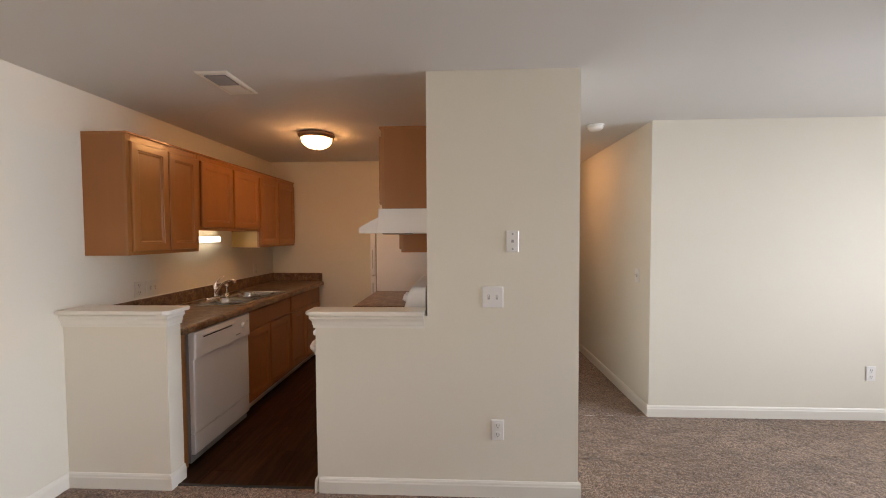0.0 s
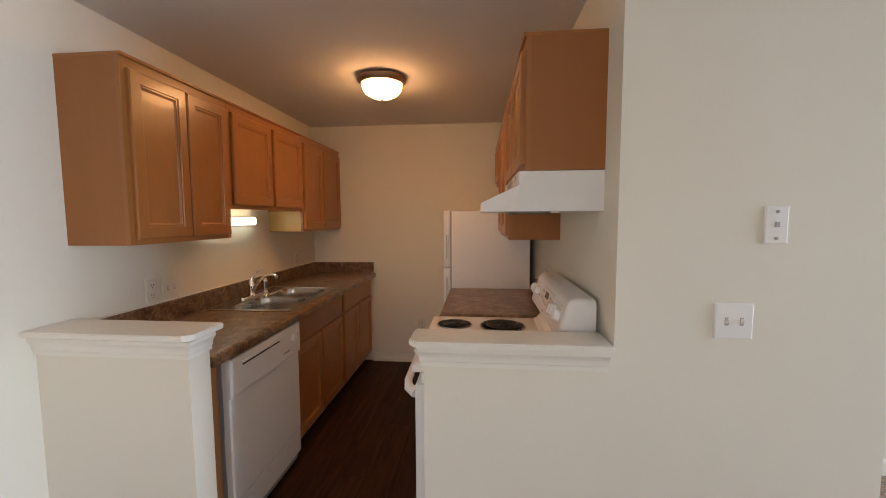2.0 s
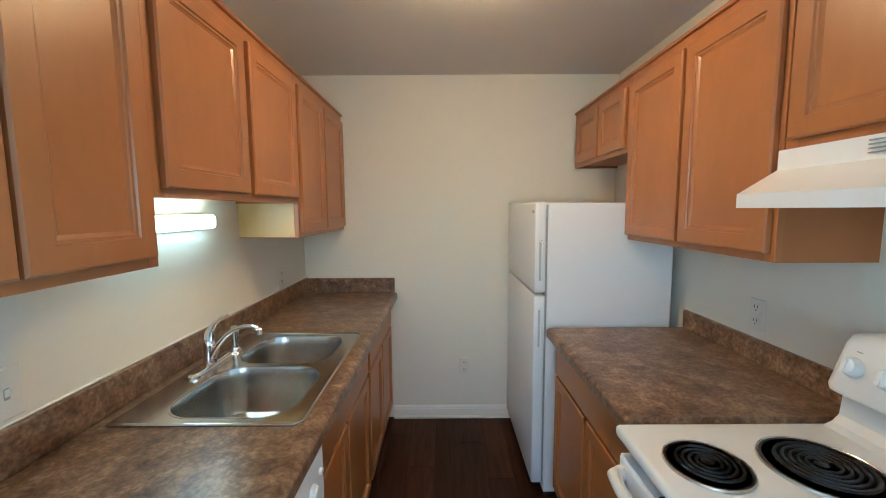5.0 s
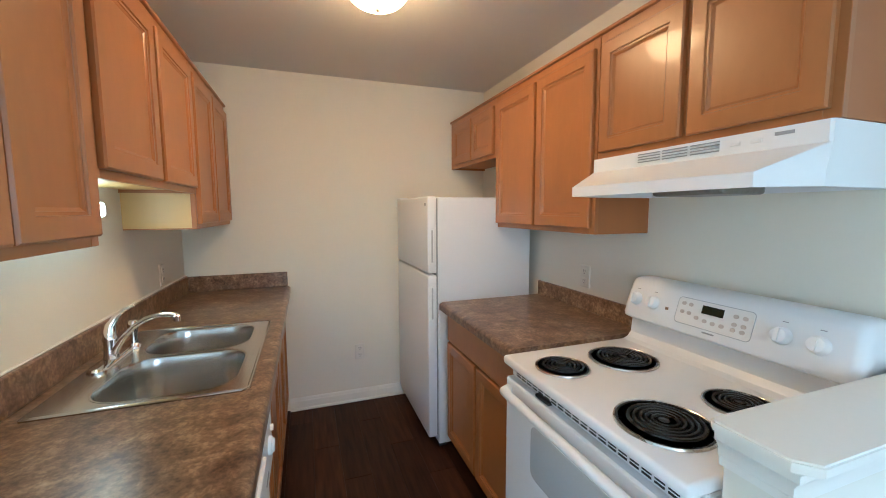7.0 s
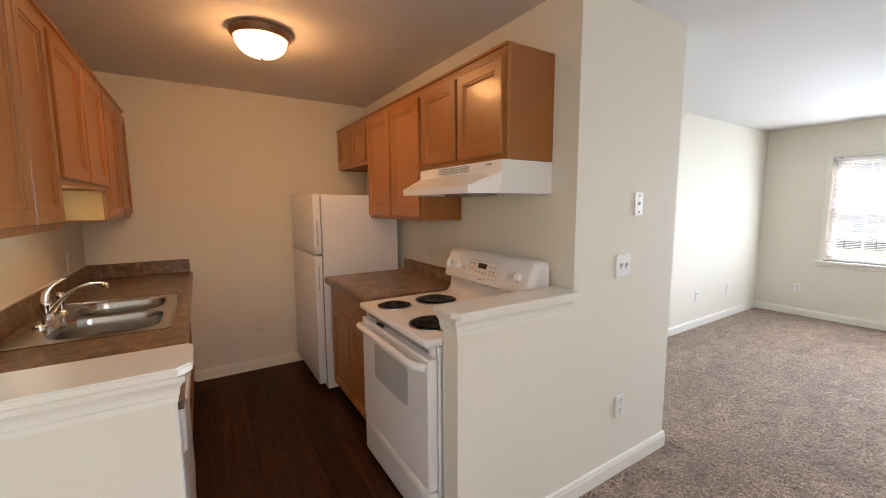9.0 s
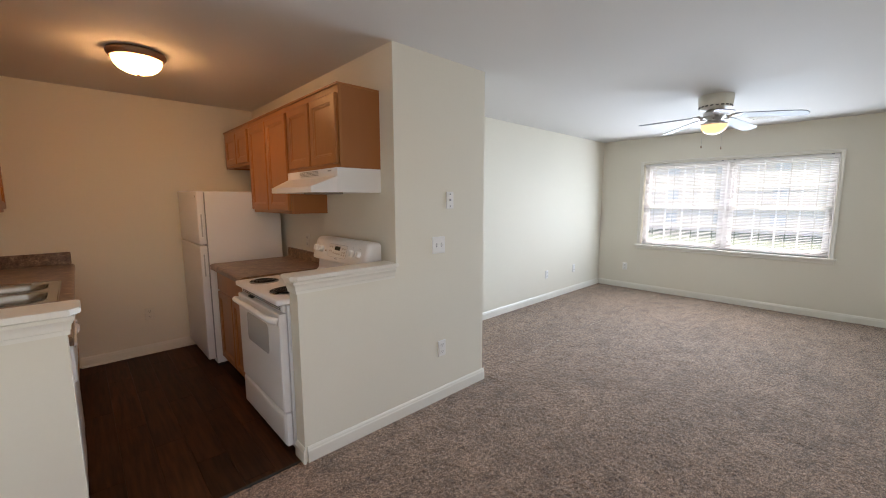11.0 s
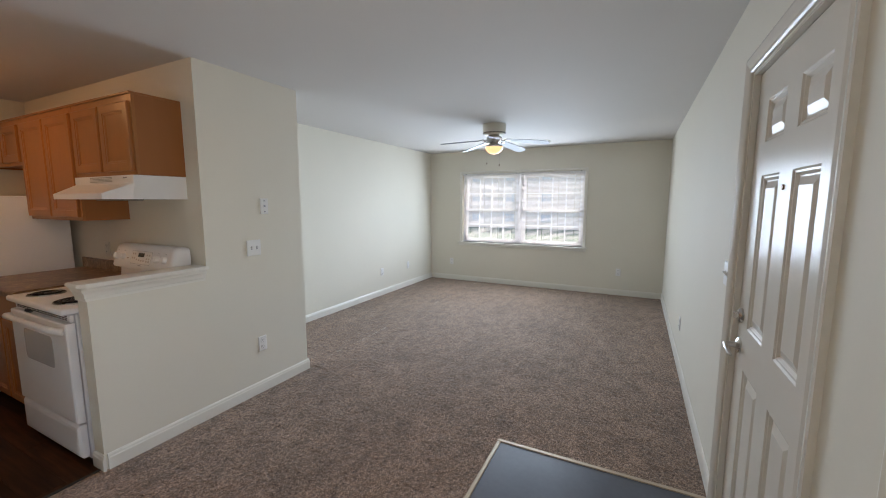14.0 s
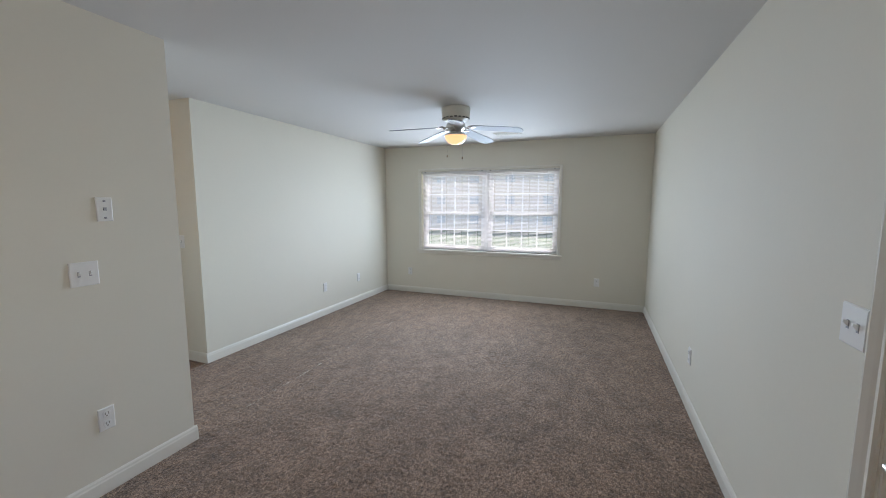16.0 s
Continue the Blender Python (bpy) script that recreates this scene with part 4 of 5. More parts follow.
part("hinge_cover", boxes(((-0.86, FY1 - 0.09, FZ - 0.004), (-0.93, FY1 - 0.02, FZ + 0.012), 0.004)), M["white"], fr)
part("badge", boxes(((-0.926, 3.965, 1.492), (-0.9275, 3.995, 1.506))), M["ink"], fr)
part("kick_grille", boxes(((-0.84, FY0 + 0.01, 0.012), (-0.855, FY1 - 0.01, 0.080))), M["dark"], fr, "dark kick grille")
for y in (FY0 + 0.05, FY1 - 0.05):
    part("foot", boxes(((-0.80, y - 0.02, 0.0), (-0.85, y + 0.02, 0.036))), M["dark"], fr)
    part("foot", boxes(((-0.30, y - 0.02, 0.0), (-0.35, y + 0.02, 0.036))), M["dark"], fr)

# ---- kitchen lights ----
lamp = thing("ceiling_light", (-1.283, 3.440, ZC), "lit alabaster dome ceiling light with a bronze ring", "ceiling light")
part("canopy", lathe(bmesh.new(), [(0.0, 0.0), (0.150, 0.0), (0.157, -0.010), (0.156, -0.024), (0.140, -0.044), (0.130, -0.042), (0.0, -0.03)], (-1.283, 3.440, ZC - 0.004), seg=48),
     M["bronze"], lamp, "dark bronze ring", smooth=True)
prof = [(0.131 * math.cos(radians(a)), -0.046 - 0.088 * math.sin(radians(a))) for a in range(0, 91, 9)]
part("glass_dome", lathe(bmesh.new(), prof, (-1.283, 3.440, ZC - 0.004), seg=48), M["dome"], lamp, "glowing white glass dome", smooth=True)
part("finial", lathe(bmesh.new(), [(0.0, -0.150), (0.008, -0.147), (0.010, -0.140), (0.006, -0.130)], (-1.283, 3.440, ZC), seg=16), M["bronze"], lamp, smooth=True)

uc = thing("under_cabinet_light", (-2.30, 3.40, 1.44), "lit fluorescent strip light under the wall cabinet", "strip light")
part("housing", boxes(((XL, 3.115, 1.440), (-2.326, 3.625, 1.500), 0.004)), M["white"], uc)
part("diffuser", boxes(((-2.326, 3.120, 1.443), (-2.296, 3.615, 1.497), 0.012, 3)), M["tube"], uc, "glowing white diffuser", smooth=True)

reg = thing("ceiling_register", (-1.375, 2.28, ZC), "white slotted air register in the ceiling", "air vent")
part("frame", stepped(bmesh.new(), lambda u, v, w: Vector((u, v, ZC - w)), -1.470, 2.110, -1.285, 2.445, [(0, 0), (0.0, 0.003), (0.008, 0.010), (0.026, 0.011), (0.030, 0.004)]), M["trim"], reg)
for i in range(10):
    y = 2.150 + i * 0.014
    part("slat", boxes(((-1.438, y, ZC - 0.013), (-1.317, y + 0.0085, ZC - 0.006))), M["grey"], reg)
for i in range(10):
    y = 2.290 + i * 0.0125
    part("slat", boxes(((-1.438, y, ZC - 0.012), (-1.317, y + 0.0105, ZC - 0.005))), M["trim"], reg)

# ---- plates on the walls ----


def plate(kind, to, u, v, label, w=0.072, h=0.118, paint="plastic"):
    """Outlet, switch or jack plate; to() gives the wall's face."""
    p = thing(kind, to(u, v, 0), label, {"outlet": "outlet", "light_switch": "switch"}.get(kind, "wall plate"))
    part("cover", stepped(bmesh.new(), to, u - w / 2, v - h / 2, u + w / 2, v + h / 2, [(0, 0), (0, 0.004), (0.004, 0.007)]), M[paint], p)
    return p


def outlet(to, u, v, label="white duplex outlet on the painted wall", paint="plastic"):
    p = plate("outlet", to, u, v, label, paint=paint)
    for dv in (-0.026, 0.026):
        s = part("socket", stepped(bmesh.new(), to, u - 0.017, v + dv - 0.018, u + 0.017, v + dv + 0.018, [(0, 0.006), (0, 0.009), (0.001, 0.0095)], corner=0.010, n=3), M[paint], p)
        for du in (-0.007, 0.007):
            part("slot", stepped(bmesh.new(), to, u + du - 0.0016, v + dv - 0.002, u + du + 0.0016, v + dv + 0.010, [(0, 0.009), (0, 0.0101)]), M["slot"], s)
        part("slot", stepped(bmesh.new(), to, u - 0.003, v + dv - 0.012, u + 0.003, v + dv - 0.007, [(0, 0.009), (0, 0.0101)]), M["slot"], s)
    return p


def toggles(to, u, v, label="white double toggle light switch", n=2, paint="plastic"):
    p = plate("light_switch", to, u, v, label, 0.072 + 0.046 * (n - 1), 0.118, paint)
    for k in range(n):
        du = (k - (n - 1) / 2) * 0.046
        part("slot", stepped(bmesh.new(), to, u + du - 0.006, v - 0.013, u + du + 0.006, v + 0.013, [(0, 0.006), (0, 0.0078)]), M["ink"], p)
        bm = bmesh.new()
        tips = [to(u + du + a, v + b, w) for a, b, w in ((-0.004, -0.008, 0.007), (0.004, -0.008, 0.007), (-0.004, 0.010, 0.007), (0.004, 0.010, 0.007),
                                                          (-0.003, 0.006, 0.020), (0.003, 0.006, 0.020), (-0.003, 0.013, 0.019), (0.003, 0.013, 0.019))]
        bmesh.ops.convex_hull(bm, input=[bm.verts.new(q) for q in tips])
        part("toggle", bm, M[paint], p)
    return p


F = face_ny(YF)
outlet(F, 0.208, 0.389)
toggles(F, 0.180, 1.150)
jack = plate("phone_jack", F, 0.290, 1.462, "white telephone jack plate on the partition", 0.070, 0.120)
part("socket", stepped(bmesh.new(), F, 0.283, 1.456, 0.297, 1.472, [(0, 0.006), (0, 0.011), (0.002, 0.012)]), M["ink"], jack)
for dv in (-0.042, 0.042):
    part("stud", lathe(bmesh.new(), [(0.0055, 0.0), (0.0055, 0.003), (0.0, 0.004)], F(0.290, 1.462 + dv, 0.007), seg=12, turn=Matrix(((1, 0, 0), (0, 0, -1), (0, 1, 0)))), M["ink"], jack)
outlet(face_px(XL), 2.708, 1.115, "ivory duplex outlet above the countertop", "ivory")
toggles(face_px(XL), 2.835, 1.112, "ivory double switch above the countertop", paint="ivory")
outlet(face_px(XL), 4.32, 1.115, "ivory duplex outlet above the countertop", "ivory")
outlet(face_nx(XR), 3.470, 1.112, "ivory duplex outlet above the laminate counter", "ivory")
outlet(face_ny(YK), -1.229, 0.388, "ivory duplex outlet low on the end wall", "ivory")
outlet(face_ny(YL), 3.27, 0.376)
outlet(face_ny(YL), 4.06, 0.376)
outlet(face_nx(XW), 2.762, 0.356)
outlet(face_nx(XW), -0.19, 0.372)
outlet(face_py(YD), 2.276, 0.385)
toggles(face_py(YD), 0.480, 1.150, "white double toggle switch beside the entry door")
toggles(face_nx(HX), 3.44, 1.14, "white single toggle switch in the hall", 1)

sd = thing("smoke_detector", (1.13, 3.33, ZC), "round white smoke detector on the ceiling", "smoke detector")
part("base", lathe(bmesh.new(), [(0.0, 0.0), (0.072, 0.0), (0.074, -0.008), (0.070, -0.012)], (1.13, 3.33, ZC), seg=32), M["plastic"], sd, smooth=True)
part("cover", lathe(bmesh.new(), [(0.064, -0.011), (0.062, -0.026), (0.050, -0.038), (0.025, -0.042), (0.0, -0.042)], (1.13, 3.33, ZC), seg=32), M["plastic"], sd, smooth=True)

hl = thing("ceiling_light", (1.0, 4.45, ZC), "lit glass dome ceiling light in the hall", "ceiling light")
part("canopy", lathe(bmesh.new(), [(0.0, 0.0), (0.15, 0.0), (0.155, -0.02), (0.13, -0.035), (0.0, -0.03)], (1.0, 4.45, ZC), seg=32), M["bronze"], hl, smooth=True)
part("glass_dome", lathe(bmesh.new(), [(0.125 * math.cos(radians(a)), -0.034 - 0.07 * math.sin(radians(a))) for a in range(0, 91, 15)], (1.0, 4.45, ZC), seg=32), M["hall_dome"], hl, smooth=True)

# ---- entry door ----
dr = thing("door_1", ((DX0 + DX1) / 2, YD, 0), "closed cream six-panel entry door", "door", kind="structure")
to = face_py(YD - 0.058)
DT = 0.036
leaf = bmesh.new()
L0, L1, LZ0, LZ1 = DX0 + 0.012, DX1 - 0.012, 0.012, DZ - 0.012
cols = ((-0.399, -0.183), (-0.054, 0.162))
rows = ((0.18, 0.795), (0.972, 1.600), (1.728, 1.890))
xs = [L0, cols[0][0], cols[0][1], cols[1][0], cols[1][1], L1]
zs = [LZ0, rows[0][0], rows[0][1], rows[1][0], rows[1][1], rows[2][0], rows[2][1], LZ1]
box(leaf, to(L0, LZ0, 0), to(L1, LZ1, DT - 0.02))
for i in range(5):
    for j in range(7):
        if i % 2 == 1 and j % 2 == 1:
            stepped(leaf, to, xs[i], zs[j], xs[i + 1], zs[j + 1],
                    [(0, DT), (0.006, DT - 0.005), (0.012, DT - 0.006), (0.021, DT - 0.014), (0.026, DT - 0.014), (0.052, DT - 0.004)], caps=False)
        else:
            leaf.faces.new([leaf.verts.new(to(u, v, DT)) for u, v in ((xs[i], zs[j]), (xs[i + 1], zs[j]), (xs[i + 1], zs[j + 1]), (xs[i], zs[j + 1]))])
edge = [(L0, LZ0), (L1, LZ0), (L1, LZ1), (L0, LZ1)]
for k in range(4):
    (a, b), (c, d) = edge[k], edge[(k + 1) % 4]
    leaf.faces.new([leaf.verts.new(to(*p)) for p in ((a, b, 0), (c, d, 0), (c, d, DT), (a, b, DT))])
bmesh.ops.remove_doubles(leaf, verts=leaf.verts[:], dist=0.0001)
part("leaf", leaf, M["door"], dr)
part("jamb", boxes(((DX0, YD - T, 0), (DX0 + 0.009, YD - 0.001, DZ)), ((DX1 - 0.009, YD - T, 0), (DX1, YD - 0.001, DZ)), ((DX0 + 0.009, YD - T, DZ - 0.009), (DX1 - 0.009, YD - 0.001, DZ))), M["door"], dr)


def casing(parent, to, u0, v0, u1, v1, w, bottom=True, material=None):
    """Moulded trim round an opening, in mitred lengths."""
    prof = [(0, 0), (0, 0.008), (w * 0.12, 0.013), (w * 0.35, 0.010), (w * 0.55, 0.014), (w * 0.85, 0.019), (w, 0.017), (w, 0)]
    runs = [((u0, v0), (u0, v1), (-1, 0), (0, -1 if bottom else 0), (0, 1)), ((u1, v0), (u1, v1), (1, 0), (0, -1 if bottom else 0), (0, 1)),
            ((u0, v1), (u1, v1), (0, 1), (-1, 0), (1, 0))]
    if bottom:
        runs.append(((u0, v0), (u1, v0), (0, -1), (-1, 0), (1, 0)))
    for p, q, n, m0, m1 in runs:
        bm = bmesh.new()
        rings = []
        for base, m in ((p, m0), (q, m1)):
            rings.append([bm.verts.new(to(base[0] + n[0] * a + m[0] * a, base[1] + n[1] * a + m[1] * a, h)) for a, h in prof])
        k = len(prof)
        for i in range(k):
            bm.faces.new((rings[0][i], rings[0][(i + 1) % k], rings[1][(i + 1) % k], rings[1][i]))
        bm.faces.new(rings[0])
        bm.faces.new(rings[1])
        part("casing", bm, material or M["trim"], parent)


casing(dr, face_py(YD), DX0 - 0.004, 0.0, DX1 + 0.010, DZ + 0.006, 0.070, bottom=False, material=M["door"])
turn_y = Matrix(((1, 0, 0), (0, 0, 1), (0, -1, 0)))
at = Vector((0.246, YD - 0.022, 0.876))
lv = part("lever_handle", lathe(bmesh.new(), [(0.033, 0.0), (0.033, 0.006), (0.026, 0.012), (0.014, 0.016), (0.012, 0.05), (0.0, 0.052)], at, seg=28, turn=turn_y), M["nickel"], dr,
          "satin nickel lever handle", smooth=True)
pts = [at + Vector((0, 0.045, 0)), at + Vector((-0.004, 0.052, 0)), at + Vector((-0.045, 0.056, -0.004)), at + Vector((-0.085, 0.054, -0.010)), at + Vector((-0.105, 0.050, -0.014))]
part("lever", tube(bmesh.new(), pts, [0.011, 0.011, 0.009, 0.008, 0.006]), M["nickel"], lv, smooth=True)
db = Vector((0.246, YD - 0.022, 1.010))
part("deadbolt", lathe(bmesh.new(), [(0.031, 0.0), (0.031, 0.008), (0.024, 0.016), (0.0, 0.017)], db, seg=28, turn=turn_y), M["nickel"], dr, "satin nickel deadbolt", smooth=True)
part("thumb_turn", boxes((db + Vector((-0.005, 0.014, -0.016)), db + Vector((0.005, 0.032, 0.016)), 0.003)), M["nickel"], dr)
part("peephole", lathe(bmesh.new(), [(0.009, 0.0), (0.009, 0.004), (0.006, 0.005), (0.0, 0.003)], (-0.112, YD - 0.022, 1.546), seg=16, turn=turn_y), M["bronze"], dr, smooth=True)
for z in (0.25, 1.035, 1.822):
    part("hinge", boxes(((L0 - 0.004, YD - 0.026, z - 0.05), (L0 + 0.006, YD - 0.014, z + 0.05), 0.004, 2)), M["nickel"], dr, "metal butt hinge")
part("threshold", boxes(((DX0, YD - T, 0.0), (DX1, YD + 0.01, 0.012), 0.003)), M["strip"], dr)

pad = thing("entry_floor_pad", (-0.15, -0.27, 0), "dark slate-blue vinyl entry floor with a tan edge strip", "floor pad", kind="structure")
part("vinyl_sheet", boxes(((-0.72, YD + 0.001, -0.01), (0.392, 0.276, 0.0075))), M["pad"], pad)
part("edge_strip", boxes(((0.388, YD + 0.016, -0.01), (0.414, 0.296, 0.013), 0.004, 2)), M["strip"], pad, "tan metal edge strip")
part("edge_strip", boxes(((-0.72, 0.272, -0.01), (0.388, 0.296, 0.013), 0.004, 2)), M["strip"], pad, "tan metal edge strip")
part("edge_strip", boxes(((-0.742, YD + 0.016, -0.01), (-0.72, 0.296, 0.013), 0.004, 2)), M["strip"], pad, "tan metal edge strip")
tagged(part("seam_strip", boxes(((-1.718, YF + 0.022, -0.008), (-0.838, YF + 0.040, 0.006), 0.003)), M["dark"]), "thin dark strip between carpet and vinyl plank", "seam strip", kind="structure")

# ---- window and blinds ----
wi = thing("window_1", (XW, (WY0 + WY1) / 2, WZ0), "white double window with divided sashes", "window", kind="structure")
casing(wi, face_nx(XW), WY0, WZ0, WY1, WZ1, 0.045, bottom=False)
part("window_sill", boxes(((XW - 0.045, WY0 - 0.075, WZ0 - 0.024), (XW + 0.10, WY1 + 0.075, WZ0), 0.005, 2)), M["trim"], wi)
part("apron", boxes(((XW - 0.016, WY0 - 0.055, WZ0 - 0.070), (XW, WY1 + 0.055, WZ0 - 0.024), 0.004)), M["trim"], wi)
MY = (WY0 + WY1) / 2
xo = XW + 0.085
part("window_frame", boxes(((xo, WY0, WZ0), (XW + 0.155, WY0 + 0.035, WZ1)), ((xo, WY1 - 0.035, WZ0), (XW + 0.155, WY1, WZ1)),
                           ((xo, WY0 + 0.035, WZ1 - 0.035), (XW + 0.155, WY1 - 0.035, WZ1)), ((xo, WY0 + 0.035, WZ0), (XW + 0.155, WY1 - 0.035, WZ0 + 0.03)),
                           ((xo - 0.03, MY - 0.045, WZ0 + 0.002), (XW + 0.155, MY + 0.045, WZ1 - 0.002))), M["vinyl"], wi)
for a, b in ((WY0 + 0.035, MY - 0.045), (MY + 0.045, WY1 - 0.035)):
    zm = 1.345
    for nm, z0, z1, x0 in (("lower_sash", WZ0 + 0.03, zm + 0.022, xo + 0.006), ("upper_sash", zm - 0.022, WZ1 - 0.035, xo + 0.036)):
        s = 0.042
        sash = part(nm, boxes(((x0, a, z0), (x0 + 0.026, a + s, z1)), ((x0, b - s, z0), (x0 + 0.026, b, z1)), ((x0, a + s, z0), (x0 + 0.026, b - s, z0 + s)),
                              ((x0, a + s, z1 - s), (x0 + 0.026, b - s, z1))), M["vinyl"], wi)
        g0, g1, h0, h1 = a + s, b - s, z0 + s, z1 - s
        for i in (1, 2, 3):
            y = g0 + (g1 - g0) * i / 4
            part("muntin", boxes(((x0 + 0.007, y - 0.009, h0), (x0 + 0.020, y + 0.009, h1))), M["vinyl"], sash)
        zz = (h0 + h1) / 2
        part("muntin", boxes(((x0 + 0.0075, g0, zz - 0.009), (x0 + 0.0195, g1, zz + 0.009))), M["vinyl"], sash)
        pane = part("pane", boxes(((x0 + 0.012, g0, h0), (x0 + 0.015, g1, h1))), M["glass"], sash)
        pane.visible_shadow = False


# window never in view, added as the opening for the front lamp
w2 = thing("assumed_front_window", ((QX0 + QX1) / 2, YD, QZ0), "unseen white sash window assumed beside the entry door", "window", kind="structure")
casing(w2, face_py(YD), QX0, QZ0, QX1, QZ1, 0.045)
for nm, z0, z1, y in (("lower_sash", QZ0, 1.50, YD - 0.075), ("upper_sash", 1.46, QZ1, YD - 0.103)):
    sash = part(nm, boxes(((QX0, y, z0), (QX0 + 0.045, y + 0.026, z1)), ((QX1 - 0.045, y, z0), (QX1, y + 0.026, z1)), ((QX0 + 0.045, y, z0), (QX1 - 0.045, y + 0.026, z0 + 0.045)),
                          ((QX0 + 0.045, y, z1 - 0.045), (QX1 - 0.045, y + 0.026, z1))), M["vinyl"], w2)
    pane = part("pane", boxes(((QX0 + 0.045, y + 0.011, z0 + 0.045), (QX1 - 0.045, y + 0.014, z1 - 0.045))), M["glass"], sash)
    pane.visible_shadow = False


def slat_mesh(w, slots):
    """One blind slat: a shallow curved strip with the cord notches cut through."""
    bm = bmesh.new()
    cuts = [-w / 2] + [c for s in slots for c in (s - 0.0055, s + 0.0055)] + [w / 2]
    for k in range(0, len(cuts), 2):
        for j, (p, q) in enumerate(((-0.0125, -0.004), (-0.004, 0.004), (0.004, 0.0125))):
            za, zb = 0.0016 * (1 - (p / 0.0125) ** 2), 0.0016 * (1 - (q / 0.0125) ** 2)
            vs = [bm.verts.new((x, y, z + dz)) for dz in (0, 0.0007) for x, y, z in ((p, cuts[k], za), (q, cuts[k], zb), (q, cuts[k + 1], zb), (p, cuts[k + 1], za))]
            for f in ((0, 1, 2, 3), (4, 5, 6, 7), (0, 1, 5, 4), (1, 2, 6, 5), (2, 3, 7, 6), (3, 0, 4, 7)):
                bm.faces.new([vs[i] for i in f])
    return mesh_of("slat", bm, M["slat"])


def blind(y0, y1, slots):
    m = (y0 + y1) / 2
    xb = XW + 0.035
    b = thing("window_blind", (xb, m, WZ0), "white mini blind lowered with its slats open", "blind", "window blinds")
    part("head_rail", boxes(((xb - 0.020, y0, WZ1 - 0.030), (xb + 0.020, y1, WZ1 - 0.002), 0.002)), M["slat"], b)
    part("bottom_rail", boxes(((xb - 0.013, y0 + 0.004, WZ0 + 0.006), (xb + 0.013, y1 - 0.004, WZ0 + 0.020), 0.003)), M["slat"], b)
    me = slat_mesh(y1 - y0 - 0.012, [s - m for s in slots])
    n = 58
    for i in range(n):
        s = new("slat", me)
        s.parent = b
        s.matrix_parent_inverse = Matrix.Translation(-b.location)
        s.matrix_basis = pose(xb, m, WZ0 + 0.032 + i * (WZ1 - WZ0 - 0.075) / (n - 1), 0, 22, 0)
    for s in slots:
        part("ladder_cord", tube(bmesh.new(), [(xb - 0.0135, s + 0.014, WZ0 + 0.02), (xb - 0.0135, s + 0.014, WZ1 - 0.03)], 0.0007, 5), M["slat"], b)
    for y in (y0 + 0.06, y1 - 0.06):
        part("bracket", boxes(((xb - 0.024, y - 0.012, WZ1 - 0.012), (xb + 0.02, y + 0.012, WZ1 - 0.001), 0.001)), M["grey"], b)
    part("tilt_wand", tube(bmesh.new(), [(xb - 0.024, y1 - 0.075, WZ1 - 0.03), (xb - 0.026, y1 - 0.075, WZ1 - 0.55)], 0.0035, 8), M["slat"], b)
    return b


blind(WY0 + 0.006, MY - 0.006, (0.53, 0.794, 1.058, 1.322))
blind(MY + 0.006, WY1 - 0.006, (1.59, 1.854, 2.118, 2.382))

# ---- ceiling fan ----
FX, FYC = 2.75, 1.17
fan = thing("ceiling_fan", (FX, FYC, ZC), "white five-blade flush ceiling fan with a lit bowl", "ceiling fan")
part("canopy", lathe(bmesh.new(), [(0.0, 0.0), (0.138, 0.0), (0.142, -0.008), (0.136, -0.080), (0.126, -0.112), (0.105, -0.122), (0.0, -0.122)], (FX, FYC, ZC), seg=40), M["ivory"], fan, smooth=True)
for k in range(20):
    a = 2 * math.pi * k / 20
    bm = boxes(((0.127, -0.012, -0.106), (0.1335, 0.012, -0.096)))
    bmesh.ops.transform(bm, matrix=Matrix.Translation((FX, FYC, ZC)) @ Matrix.Rotation(a, 4, "Z"), verts=bm.verts[:])
    part("vent_slot", bm, M["dark"], fan)
part("motor", lathe(bmesh.new(), [(0.060, -0.121), (0.092, -0.150), (0.095, -0.190), (0.070, -0.205), (0.050, -0.230), (0.0, -0.23)], (FX, FYC, ZC), seg=32), M["nickel"], fan, "brushed metal motor", smooth=True)
part("light_fitter", lathe(bmesh.new(), [(0.048, -0.225), (0.078, -0.236), (0.108, -0.252), (0.112, -0.262), (0.0, -0.262)], (FX, FYC, ZC), seg=32), M["plastic"], fan, smooth=True)
part("light_bowl", lathe(bmesh.new(), [(0.106 * math.cos(radians(a)), -0.262 - 0.085 * math.sin(radians(a))) for a in range(0, 91, 10)], (FX, FYC, ZC), seg=32), M["fan_glass"], fan,
     "glowing frosted glass bowl", smooth=True)
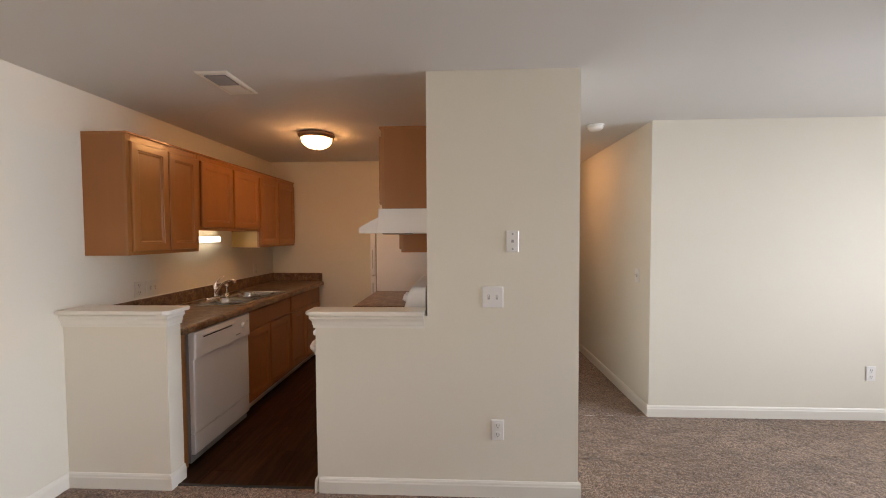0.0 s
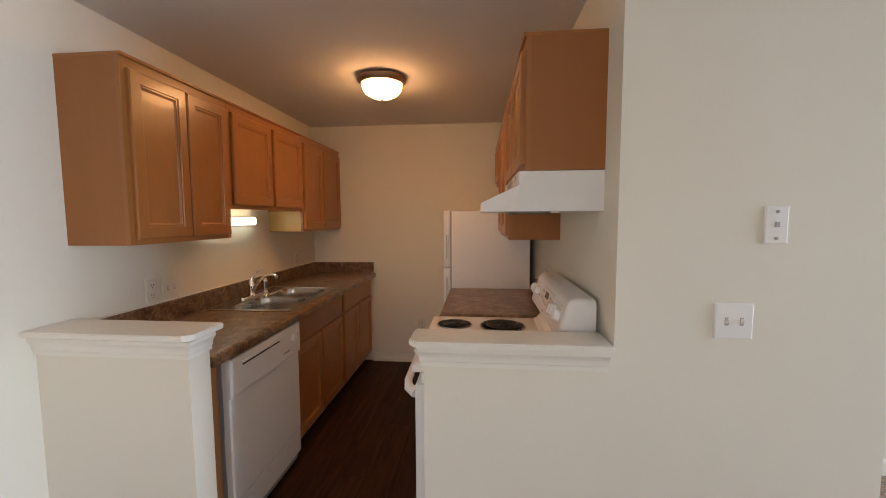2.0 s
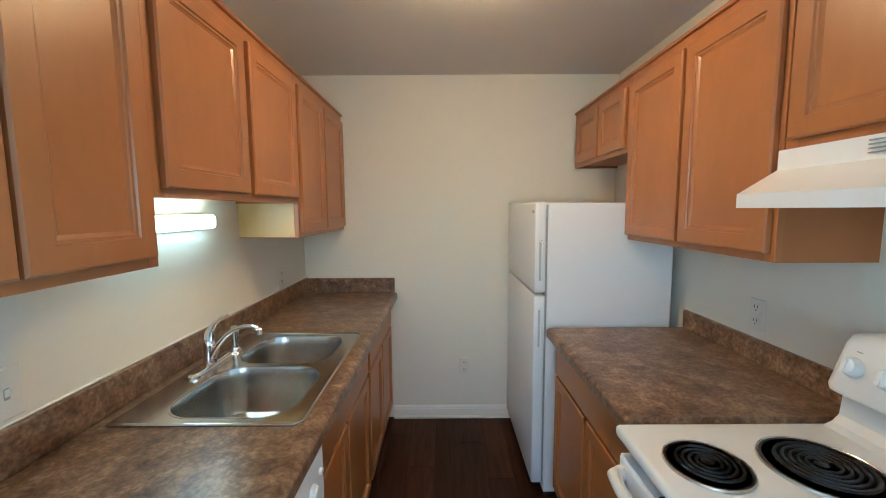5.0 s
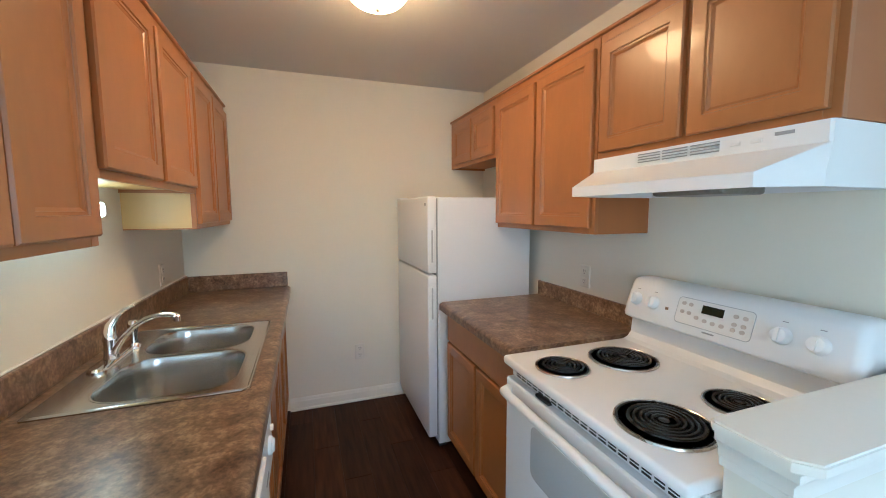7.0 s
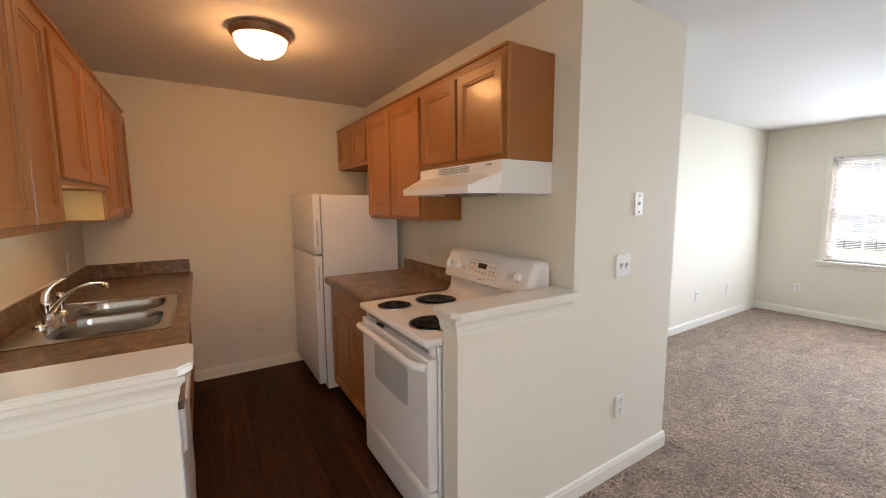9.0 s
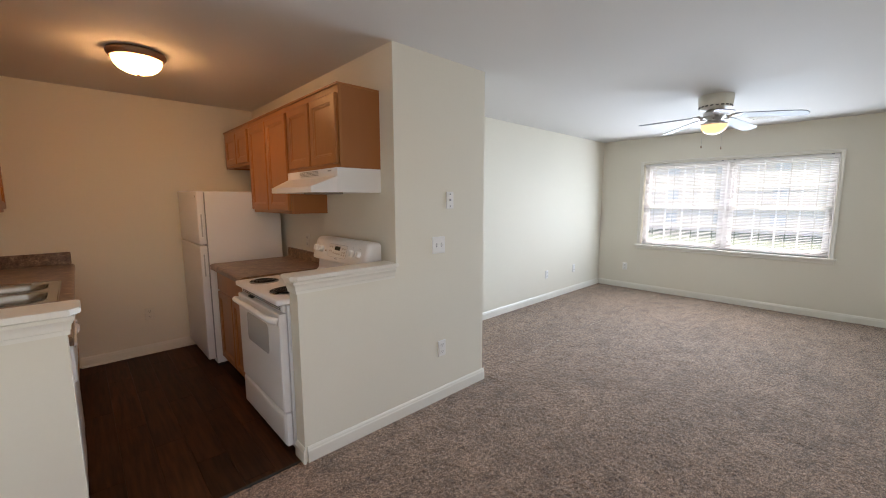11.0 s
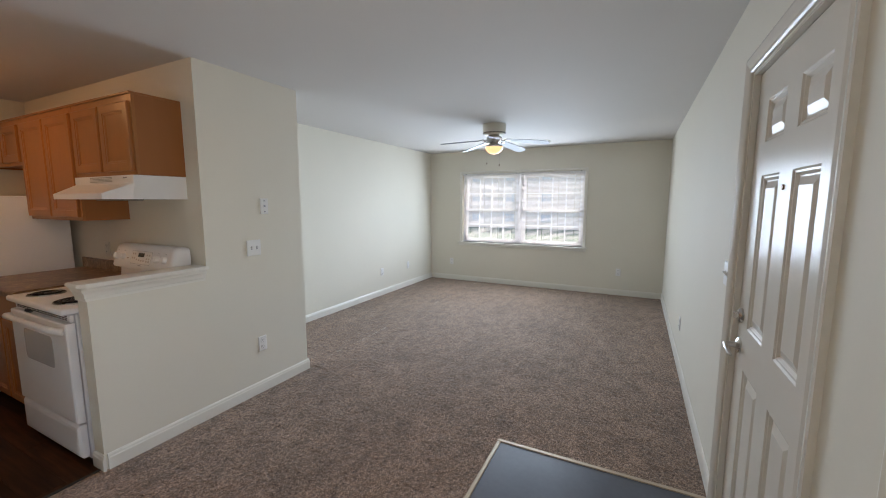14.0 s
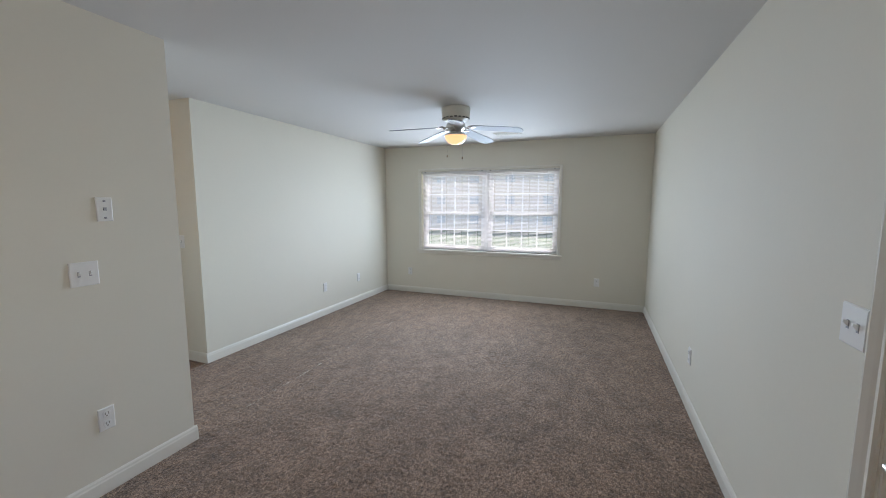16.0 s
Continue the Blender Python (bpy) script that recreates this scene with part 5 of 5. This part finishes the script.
for k in range(5):
    a = radians(199.5 + 72 * k)
    spin = Matrix.Translation((FX, FYC, ZC - 0.185)) @ Matrix.Rotation(a, 4, "Z")
    bm = tube(bmesh.new(), [(0.075, 0.0, 0.0), (0.11, 0.018, -0.014), (0.14, 0.012, 0.004), (0.17, 0.0, -0.006)], 0.007, 8)
    tube(bm, [(0.075, 0.0, 0.0), (0.11, -0.018, -0.014), (0.14, -0.012, 0.004), (0.17, 0.0, -0.006)], 0.007, 8)
    box(bm, (0.155, -0.030, -0.012), (0.20, 0.030, -0.006), 0.002)
    bmesh.ops.transform(bm, matrix=spin, verts=bm.verts[:])
    arm = part("blade_arm", bm, M["nickel"], fan, "curved metal blade arm", smooth=True)
    bm = bmesh.new()
    out = [(0.16, -0.048), (0.20, -0.056), (0.52, -0.068), (0.60, -0.066), (0.64, -0.050), (0.655, -0.02), (0.655, 0.02), (0.64, 0.050), (0.60, 0.066), (0.52, 0.068), (0.20, 0.056), (0.16, 0.048)]
    prism(bm, out, lambda u, v, w: Vector((u, v, w)), -0.005, 0.001)
    m = spin @ Matrix.Translation((0.16, 0, -0.004)) @ Matrix.Rotation(radians(6.5), 4, "Y") @ Matrix.Rotation(radians(-10), 4, "X") @ Matrix.Translation((-0.16, 0, 0))
    bmesh.ops.transform(bm, matrix=m, verts=bm.verts[:])
    part("blade", bm, M["blade"], fan, "white fan blade")
for dx, dy, z in ((0.0, 0.09, 1.965), (0.0, -0.068, 1.940)):
    c = part("pull_chain", tube(bmesh.new(), [(FX + dx, FYC + dy, ZC - 0.25), (FX + dx, FYC + dy, z)], 0.0012, 5), M["nickel"], fan)
    part("pull", lathe(bmesh.new(), [(0.0, 0.0), (0.006, 0.006), (0.005, 0.022), (0.002, 0.028), (0.0, 0.028)], (FX + dx, FYC + dy, z - 0.02), seg=10), M["bronze"], c, smooth=True)

# second ceiling register, beyond the fan
reg2 = thing("ceiling_register", (4.25, 1.0, ZC), "white slotted air register in the ceiling", "air vent")
part("frame", stepped(bmesh.new(), lambda u, v, w: Vector((u, v, ZC - w)), 4.16, 0.82, 4.34, 1.16, [(0, 0), (0.0, 0.003), (0.008, 0.010), (0.026, 0.011), (0.030, 0.004)]), M["trim"], reg2)
for i in range(12):
    y = 0.855 + i * 0.0225
    part("slat", boxes(((4.195, y, ZC - 0.012), (4.305, y + 0.012, ZC - 0.005))), M["trim"], reg2)

# ---- outside ----
GZ = -2.9
tagged(part("ground", boxes(((XW + 0.4, -900, GZ - 0.2), (1500, 900, GZ))), M["lawn"]), "lawn outside below the window", "ground", kind="structure")
# unseen overhang, added to limit how high sun reaches on the blinds
part("eave_board", boxes(((XW + 0.16, -3, 2.56), (XW + 0.60, 6, 2.68))), M["vinyl"])
tagged(bpy.data.objects["eave_board"], "unseen white soffit board added above the window to cut off the sun", "soffit", kind="structure")
tagged(part("outer_wall", boxes(((XW + 0.161, -3, GZ), (XW + 0.20, WY0 - 0.02, 2.56)), ((XW + 0.161, WY1 + 0.02, GZ), (XW + 0.20, 6, 2.56)), ((XW + 0.161, WY0 - 0.02, GZ), (XW + 0.20, WY1 + 0.02, WZ0 - 0.02)),
                                ((XW + 0.161, WY0 - 0.02, WZ1 + 0.02), (XW + 0.20, WY1 + 0.02, 2.56))), M["siding"]), "pale outer siding round the window", "outer wall", kind="structure")
bld = thing("apartment_building", (62, 2, GZ), "pale beige three-storey apartment building across the lawn", "building")
part("wall", boxes(((62, -45, GZ), (74, 50, 9.0))), M["brick"], bld)
rb = bmesh.new()
prism(rb, [(61.2, 9.0), (68, 13.5), (74.8, 9.0)], lambda u, v, w: Vector((u, w, v)), -45.6, 50.6)
part("roof", rb, M["roof"], bld)
for y in range(-42, 48, 6):
    for z in (-1.9, 1.4, 4.9):
        wdw = part("window", boxes(((61.93, y, z), (62.02, y + 1.6, z + 1.4))), M["siding"], bld)
        for a in (0.1, 0.85):
            part("pane", boxes(((61.90, y + a, z + 0.1), (61.94, y + a + 0.65, z + 1.3))), M["winglass"], wdw)

# ---- kitchen plank floor ----
kf = thing("floor_kitchen", ((XL + XR) / 2, 3.4, 0), "dark walnut-look vinyl plank floor", "floor", kind="structure")
part("underlay", boxes(((XL, YF + 0.038, -0.012), (XR, YK, -0.004))), M["dark"], kf)
PW, PL = 0.152, 0.914
pm = {}
for i in range(15):
    x = XL + i * PW
    w = min(PW, XR - x)
    if w < 0.01:
        continue
    y = YF + 0.038 - (i * 0.37 % 1.0) * PL
    while y < YK:
        a, b = max(y, YF + 0.038), min(y + PL, YK)
        if b - a > 0.02:
            k = (round(w, 3), round(b - a, 3))
            if k not in pm:
                pm[k] = mesh_of("plank", boxes(((0.0006, 0.0006, -0.004), (k[0] - 0.0006, k[1] - 0.0006, 0.002), 0.0008)), M["plank"])
            o = new("plank", pm[k])
            o.parent = kf
            o.matrix_parent_inverse = Matrix.Translation(-kf.location)
            o.location = (x, a, 0)
        y += PL
